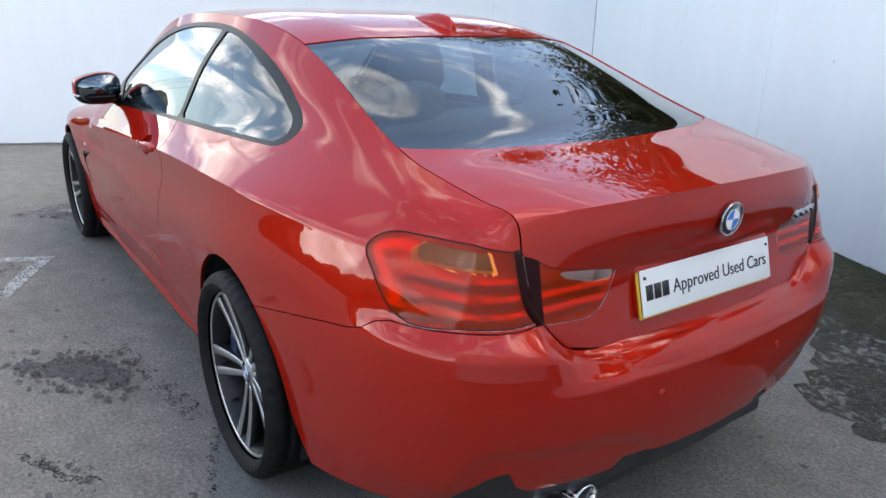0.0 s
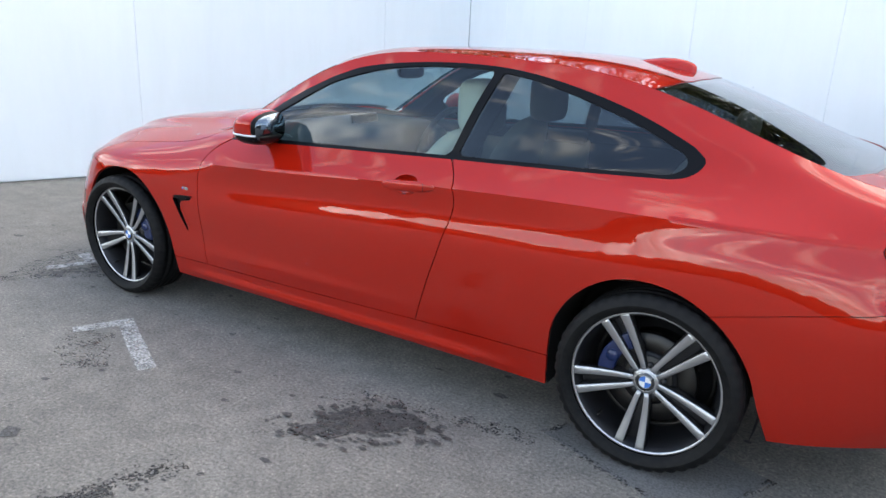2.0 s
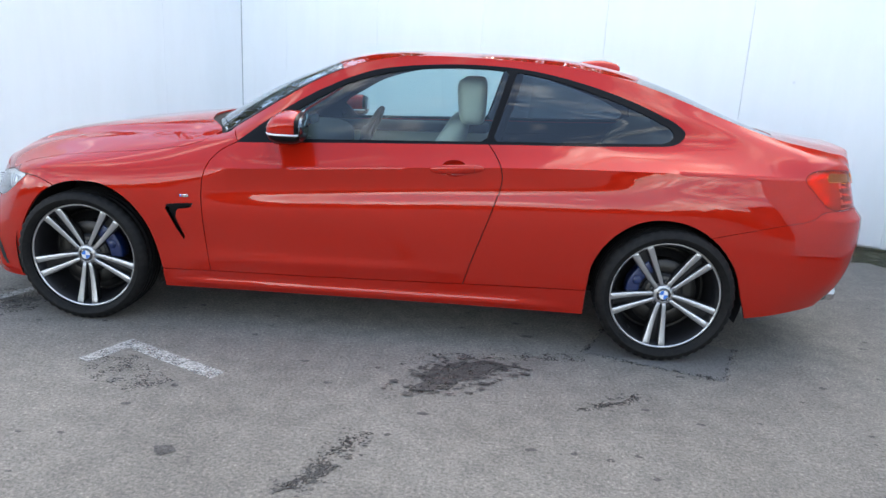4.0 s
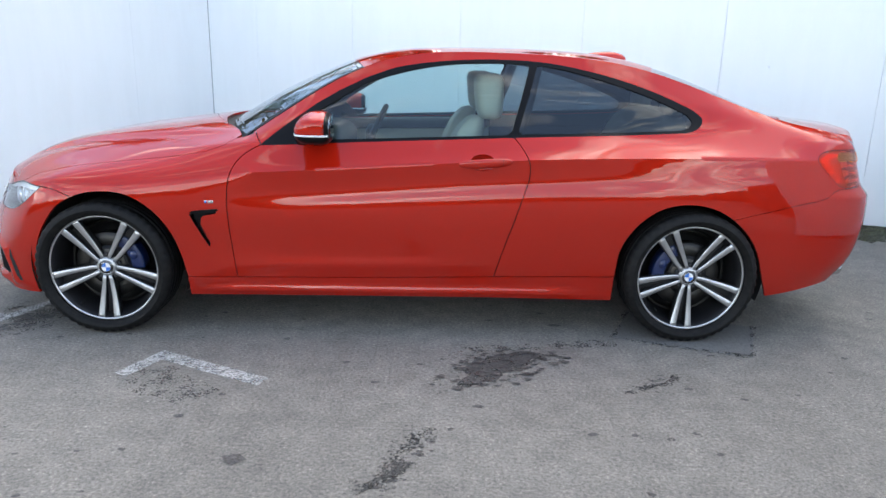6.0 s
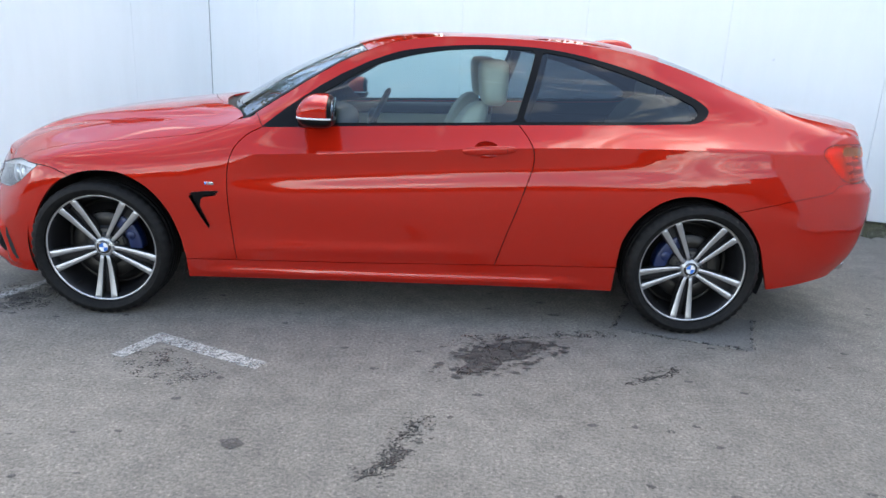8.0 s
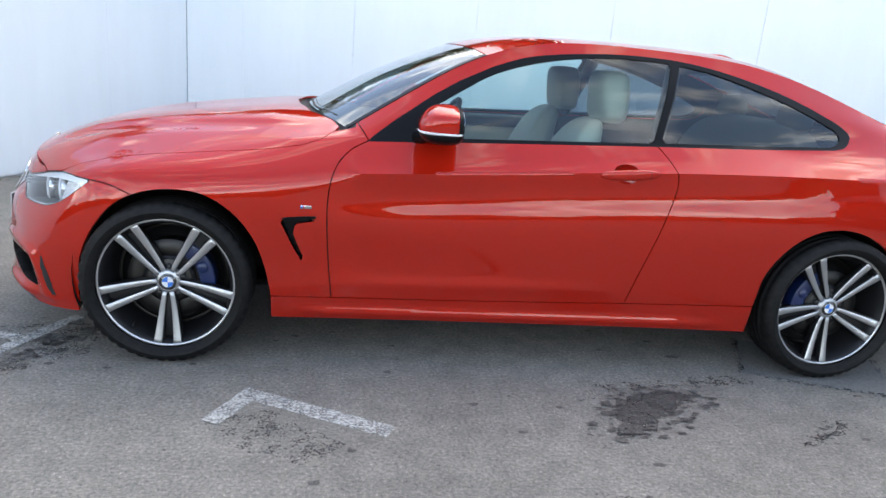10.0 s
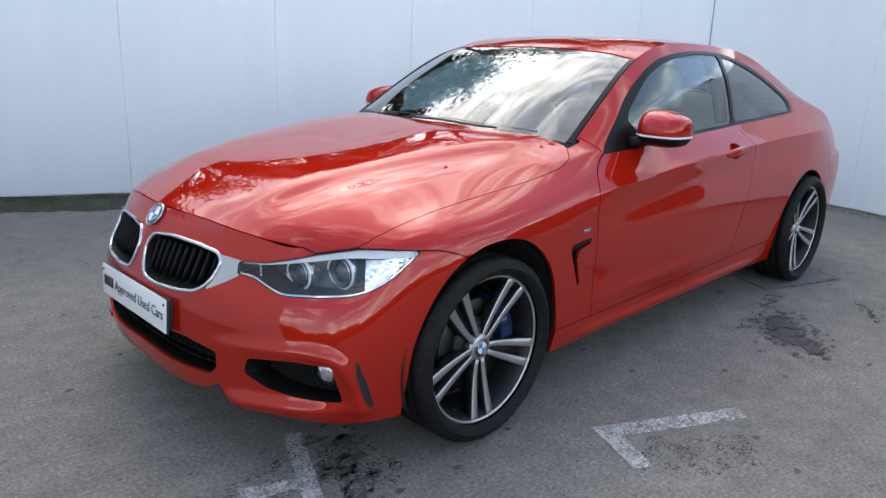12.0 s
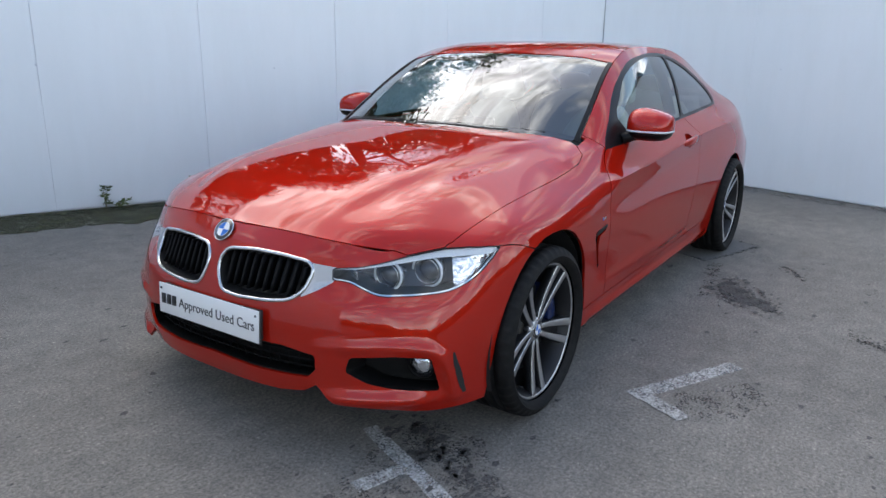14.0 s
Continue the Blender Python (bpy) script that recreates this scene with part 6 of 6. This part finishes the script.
WALL = material("white_painted_panel", (0.80, 0.81, 0.82), 0.42)
wf = noise_node(WALL, 1.3, 5.0, 0.6, (1, 1, .35))
wg = noise_node(WALL, 7.0, 6.0, 0.65, (1, 1, .15))
wc = mixed(WALL, 1.0, ramp(WALL, wf, [(0.3, (0.80, 0.845, 0.885)), (0.7, (0.84, 0.88, 0.915))]), ramp(WALL, wg, [(0.30, (0.975, 0.975, 0.97)), (0.6, (1, 1, 1))]), "MULTIPLY")
WALL.node_tree.links.new(wc, nodes_of(WALL)[2].inputs["Base Color"])
bump(WALL, noise_node(WALL, 60.0), 0.05, 0.002)
JOINT = material("dark_panel_joint", (0.72, 0.76, 0.80), 0.7)
WALL_H = 2.38


def panel_wall(name, a, b, first, pitch, label, faint):
    """A wall of tall panels from a to b; joints from the distance first onwards."""
    a, b = Vector((*a, 0)), Vector((*b, 0))
    d = (b - a)
    length, ang = d.length, math.degrees(math.atan2(d.y, d.x))
    m = pose(a.x, a.y, 0, 0, 0, ang)
    back = mesh_object(name, box_bm(length, .08, WALL_H + .1, m @ pose(length / 2, .05, WALL_H / 2 - .05)), JOINT, smooth=False)
    tagged(back, label, "wall", "", "structure")
    cuts = [0.0] + [x for x in np.arange(first, length, pitch) if .05 < x < length - .05] + [length]
    for k, (s, e) in enumerate(zip(cuts, cuts[1:])):
        g = .0011 if faint else .0025
        z0, z1 = .012 + .006 * ((k * 7) % 3 - 1), WALL_H
        tilt = .10 * math.sin(k * 2.3)
        part("panel", box_bm(e - s - 2 * g, .022, z1 - z0, m @ pose((s + e) / 2, -.001, (z0 + z1) / 2, 0, 0, tilt), .0015, 1), WALL, back, "", False)
    return m, length


CORNER, REAR, FRONT_END, REAR_END = (-2.49, 4.67), (4.72, 1.43), (-5.21, -1.37), (3.50, -2.63)
back_m, back_len = panel_wall("wall_back", CORNER, REAR, .70, 1.252, "white panelled wall with thin vertical joints", True)
front_m, front_len = panel_wall("wall_front", FRONT_END, CORNER, .20, 2.62, "white panelled wall lit by the sky", True)
rear_m, rear_len = panel_wall("wall_rear", REAR, REAR_END, 1.9, 2.4, "white panelled wall in shade", True)
# a thin dark strip up two of the wall corners
CORNER_DARK = material("dark_corner_grey", (0.20, 0.23, 0.27), 0.7)
for at, owner in (((CORNER[0] + .006, CORNER[1] - .016), "wall_front"), ((REAR[0] - .016, REAR[1] - .008), "wall_back")):
    part("corner_strip", box_bm(.009, .009, WALL_H - .02, pose(at[0], at[1], WALL_H / 2 + .01, 0, 0, 20), .002, 1), CORNER_DARK, bpy.data.objects[owner], "thin dark strip in the wall corner")
# fixing screws and scuffs
random.seed(9)
for m, length, xs in ((back_m, back_len, (1.95, 3.85, 5.40, 6.10)), (rear_m, rear_len, (.9, 2.2))):
    for x in xs:
        z = 1.10 + random.uniform(-.08, .25)
        s = mesh_object("wall_screw", lathe_bm([(0, -.006), (.007, -.005), (.010, 0)], 12, m @ pose(x, -.012, z)), JOINT)
        tagged(s, "small dark screw head in the white wall", "screw", "wall screws")


def ground_strip(m, length, depth, mat, name, label, z, ragged):
    pts = [m @ Vector((0, -.014, 0)), m @ Vector((length, -.014, 0)), m @ Vector((length, -depth, 0)), m @ Vector((length * .5, -depth * 1.25, 0)), m @ Vector((0, -depth * .9, 0))]
    return patch([(p.x, p.y) for p in pts], z, mat, name, label, "dirt", ragged, .06, "", "stuff")


ground_strip(back_m, back_len - .05, .62, MOSS, "moss_strip", "green moss and dirt along the wall foot", .0010, .10)
ground_strip(back_m, back_len - .05, .16, MOSS, "moss_strip", "thick moss and dirt at the wall foot", .0030, .04)
ground_strip(rear_m, rear_len - .3, .20, STAIN_SOFT, "dirt_strip", "dark dirt along the wall foot", .0012, .05)
ground_strip(front_m, front_len - .05, .10, STAIN_SOFT, "dirt_strip", "dark dirt along the wall foot", .0012, .03)

LEAF = material("weed_leaf", (0.075, 0.12, 0.035), 0.6)
speckled(LEAF, (0.055, 0.095, 0.025), (0.11, 0.15, 0.05), 30.0)
STALK = material("dry_stalk", (0.16, 0.14, 0.07), 0.8)


def leaf_into(bm, at, way, size, wide=.5):
    way = Vector(way).normalized()
    side = way.cross(Vector((random.uniform(-1, 1), random.uniform(-1, 1), random.uniform(-.2, 1)))).normalized()
    up = side.cross(way) * size * .12
    a = Vector(at)
    v = [bm.verts.new(p) for p in (a, a + way * size * .45 + side * size * wide * .5 + up, a + way * size, a + way * size * .45 - side * size * wide * .5 + up, a + way * size * .5)]
    bm.faces.new((v[0], v[1], v[4]))
    bm.faces.new((v[1], v[2], v[4]))
    bm.faces.new((v[2], v[3], v[4]))
    bm.faces.new((v[3], v[0], v[4]))


def weed(at, height, spread, leaves, label):
    """A weed with thin stalks and small leaves at the wall foot."""
    base = empty("weed", label, "weed", "weeds at the wall")
    st, lf = [], bmesh.new()
    for k in range(max(3, leaves // 14)):
        a = random.uniform(0, 6.28)
        tip = Vector(at) + Vector((spread * random.uniform(.2, 1) * math.cos(a), spread * .5 * math.sin(a) * random.uniform(.2, 1) - .02, height * random.uniform(.45, 1)))
        mid_p = Vector(at).lerp(tip, .5) + Vector((0, 0, height * .12))
        st.append(tube_bm([at, mid_p, tip], [.003, .002, .001], 5))
        for j in range(leaves // max(3, leaves // 14)):
            u = random.uniform(.12, 1)
            p = Vector(at).lerp(mid_p, u * 2) if u < .5 else mid_p.lerp(tip, u * 2 - 1)
            leaf_into(lf, p, (random.uniform(-1, 1), random.uniform(-1, .4), random.uniform(-.2, .8)), random.uniform(.02, .055))
    part("stalk", merge(*st), STALK, base)
    part("foliage", lf, LEAF, base)


def wall_point(x):
    p = back_m @ Vector((x, -.045, .003))
    return (p.x, p.y, p.z)


weed(wall_point(.42), .27, .26, 300, "leafy green weed growing at the wall foot")
weed(wall_point(.72), .13, .18, 90, "low green weed growing at the wall foot")
weed(wall_point(.22), .30, .05, 40, "tall thin weed growing at the wall foot")
weed(wall_point(2.32), .24, .06, 48, "thin dry weed growing at the wall foot")
weed(wall_point(2.42), .06, .14, 60, "low green weed growing at the wall foot")
weed(wall_point(3.00), .22, .05, 40, "thin dry weed growing at the wall foot")
weed(wall_point(4.75), .26, .07, 50, "tall thin weed growing at the wall foot")
weed(wall_point(5.25), .10, .12, 50, "low weed growing at the wall foot")

# ---- trees behind the wall ----
BARK = material("dark_bark", (0.055, 0.045, 0.035), 0.9)
speckled(BARK, (0.04, 0.032, 0.025), (0.085, 0.07, 0.055), 14.0)
FOLIAGE = material("tree_leaves", (0.07, 0.085, 0.025), 0.55)
_r = FOLIAGE.node_tree.nodes.new("ShaderNodeNewGeometry").outputs["Random Per Island"]
FOLIAGE.node_tree.links.new(ramp(FOLIAGE, _r, [(0.0, (0.045, 0.06, 0.018)), (0.55, (0.085, 0.095, 0.026)), (1.0, (0.15, 0.10, 0.028))]), nodes_of(FOLIAGE)[2].inputs["Base Color"])


def tree(x, y, height, crown, seed, clumps, lean=(0, 0)):
    random.seed(seed)
    t = empty("tree", "tall leafy tree behind the white wall", "tree", "trees behind the wall")
    limbs, tips = [], []
    top_p = Vector((x + lean[0] * .5, y + lean[1] * .5, height * .72))
    limbs.append(tube_bm([(x, y, -.1), (x + .05, y, height * .3), (x + lean[0] * .3, y + lean[1] * .3, height * .52), top_p], [.22, .17, .11, .04], 10))
    for k in range(15):
        u = random.uniform(.30, 1.0)
        s = Vector((x, y, height * .72 * u))
        a = random.uniform(0, 6.28)
        e = Vector((x + lean[0], y + lean[1], 0)) + Vector((crown * math.cos(a) * random.uniform(.5, 1), crown * math.sin(a) * random.uniform(.5, 1), height * random.uniform(.45, 1.0)))
        mp = s.lerp(e, .5) + Vector((0, 0, .25))
        limbs.append(tube_bm([s, mp, e], [.06, .035, .012], 7))
        for j in range(5):
            q = mp.lerp(e, random.uniform(.1, 1.0))
            e2 = q + Vector((random.uniform(-1, 1), random.uniform(-1, 1), random.uniform(-.6, .8))) * crown * .32
            limbs.append(tube_bm([q, q.lerp(e2, .5) + Vector((0, 0, .06)), e2], [.016, .010, .004], 5))
            tips += [q, e2, q.lerp(e2, .5)]
        tips.append(e)
    part("trunk", merge(*limbs), BARK, t)
    verts, faces = [], []
    for k in range(clumps):
        c = random.choice(tips) + Vector((random.gauss(0, .22), random.gauss(0, .22), random.gauss(0, .18)))
        for j in range(12):
            p = c + Vector((random.gauss(0, .14), random.gauss(0, .14), random.gauss(0, .11)))
            d = Vector((random.uniform(-1, 1), random.uniform(-1, 1), random.uniform(-1, .5))).normalized()
            s = d.cross(Vector((random.uniform(-1, 1), random.uniform(-1, 1), 1))).normalized()
            L = random.uniform(.07, .13)
            n = len(verts)
            verts += [tuple(p), tuple(p + d * L * .5 + s * L * .28), tuple(p + d * L), tuple(p + d * L * .5 - s * L * .28)]
            faces.append((n, n + 1, n + 2, n + 3))
    me = bpy.data.meshes.new("crown")
    me.from_pydata(verts, [], faces)
    me.materials.append(FOLIAGE)
    ob = new("crown", me)
    ob.parent = t
    tagged(ob, "uneven crown of small olive-green leaves")


# a close row along the back wall, and two farther off
for k, (along, back, high, wide, count) in enumerate(((-.2, 2.0, 5.9, 1.9, 820), (1.7, 1.8, 5.3, 1.7, 780), (3.4, 2.0, 6.1, 1.8, 820), (5.1, 1.7, 5.2, 1.7, 780), (6.9, 1.8, 5.7, 1.8, 780), (8.6, 1.6, 5.3, 1.7, 660))):
    at = back_m @ Vector((along, back, 0))
    tree(at.x, at.y, high, wide, 21 + k, count)
tree(-5.4, 7.6, 6.2, 2.0, 31, 1400)

# ---- a dark building across the yard, mirrored in the flank and the side windows ----
BRICK = material("dark_brown_brick", (0.075, 0.050, 0.040), 0.85)
speckled(BRICK, (0.055, 0.037, 0.030), (0.10, 0.066, 0.052), 6.0)
SLATE = material("dark_slate", (0.035, 0.036, 0.040), 0.7)
speckled(SLATE, (0.028, 0.029, 0.032), (0.048, 0.049, 0.054), 9.0)
building = empty("building", "low dark brick building with a slate gable roof", "building")
at_b = pose(13.5, -8.5, 0, 0, 0, 12)
part("wall", merge(box_bm(7.0, 10.0, 3.4, at_b @ pose(0, 0, 1.7)), prism_bm([(-3.5, 0), (3.5, 0), (0, 2.0)], 10.0, at_b @ pose(0, -5.0, 3.4))), BRICK, building, "", False)
for sgn in (-1, 1):
    part("roof", box_bm(4.30, 10.5, .12, at_b @ pose(sgn * 1.83, 0, 4.46, 0, sgn * 29.7, 0), .01), SLATE, building, "dark slate roof slope", False)
for y in (-3.2, 0, 3.2):
    pane_f = part("window", box_bm(.10, 1.5, 1.1, at_b @ pose(-3.5, y, 1.9), .01), TRIM_DARK, building, "dark window", False)
    part("sill", box_bm(.16, 1.7, .08, at_b @ pose(-3.54, y, 1.30), .01), JOINT, pane_f, "", False)

# ---- an added, unseen tree line behind the camera's way, for a dark mirrored horizon ----
random.seed(77)
far_v, far_f = [], []
COLS, ROWS_F = 420, 7
for k in range(COLS):
    a = math.radians(-185 + 200 * k / (COLS - 1))
    top_z = 3.1 + 1.5 * noise.noise(Vector((k * .045, 3.1, 0))) + .8 * noise.noise(Vector((k * .21, 8.4, 0))) + .35 * random.random()
    for j in range(ROWS_F):
        u = j / (ROWS_F - 1)
        r = 30 + 1.6 * noise.noise(Vector((k * .17, j * .6, 1.7))) + .5 * random.random() - 1.4 * math.sin(math.pi * u)
        far_v.append((r * math.cos(a), r * math.sin(a), -.1 + (top_z + .1) * u))
for k in range(COLS - 1):
    for j in range(ROWS_F - 1):
        q = k * ROWS_F + j
        far_f.append((q, q + 1, q + ROWS_F + 1, q + ROWS_F))
far_me = bpy.data.meshes.new("added_treeline")
far_me.from_pydata(far_v, [], far_f)
FAR = material("treeline_foliage", (0.05, 0.06, 0.03), 0.9)
speckled(FAR, (0.030, 0.036, 0.018), (0.075, 0.085, 0.040), 2.2)
far_me.materials.append(FAR)
tagged(new("added_treeline", far_me), "added dark tree line, unseen, mirrored low in the car", "trees", "", "stuff")
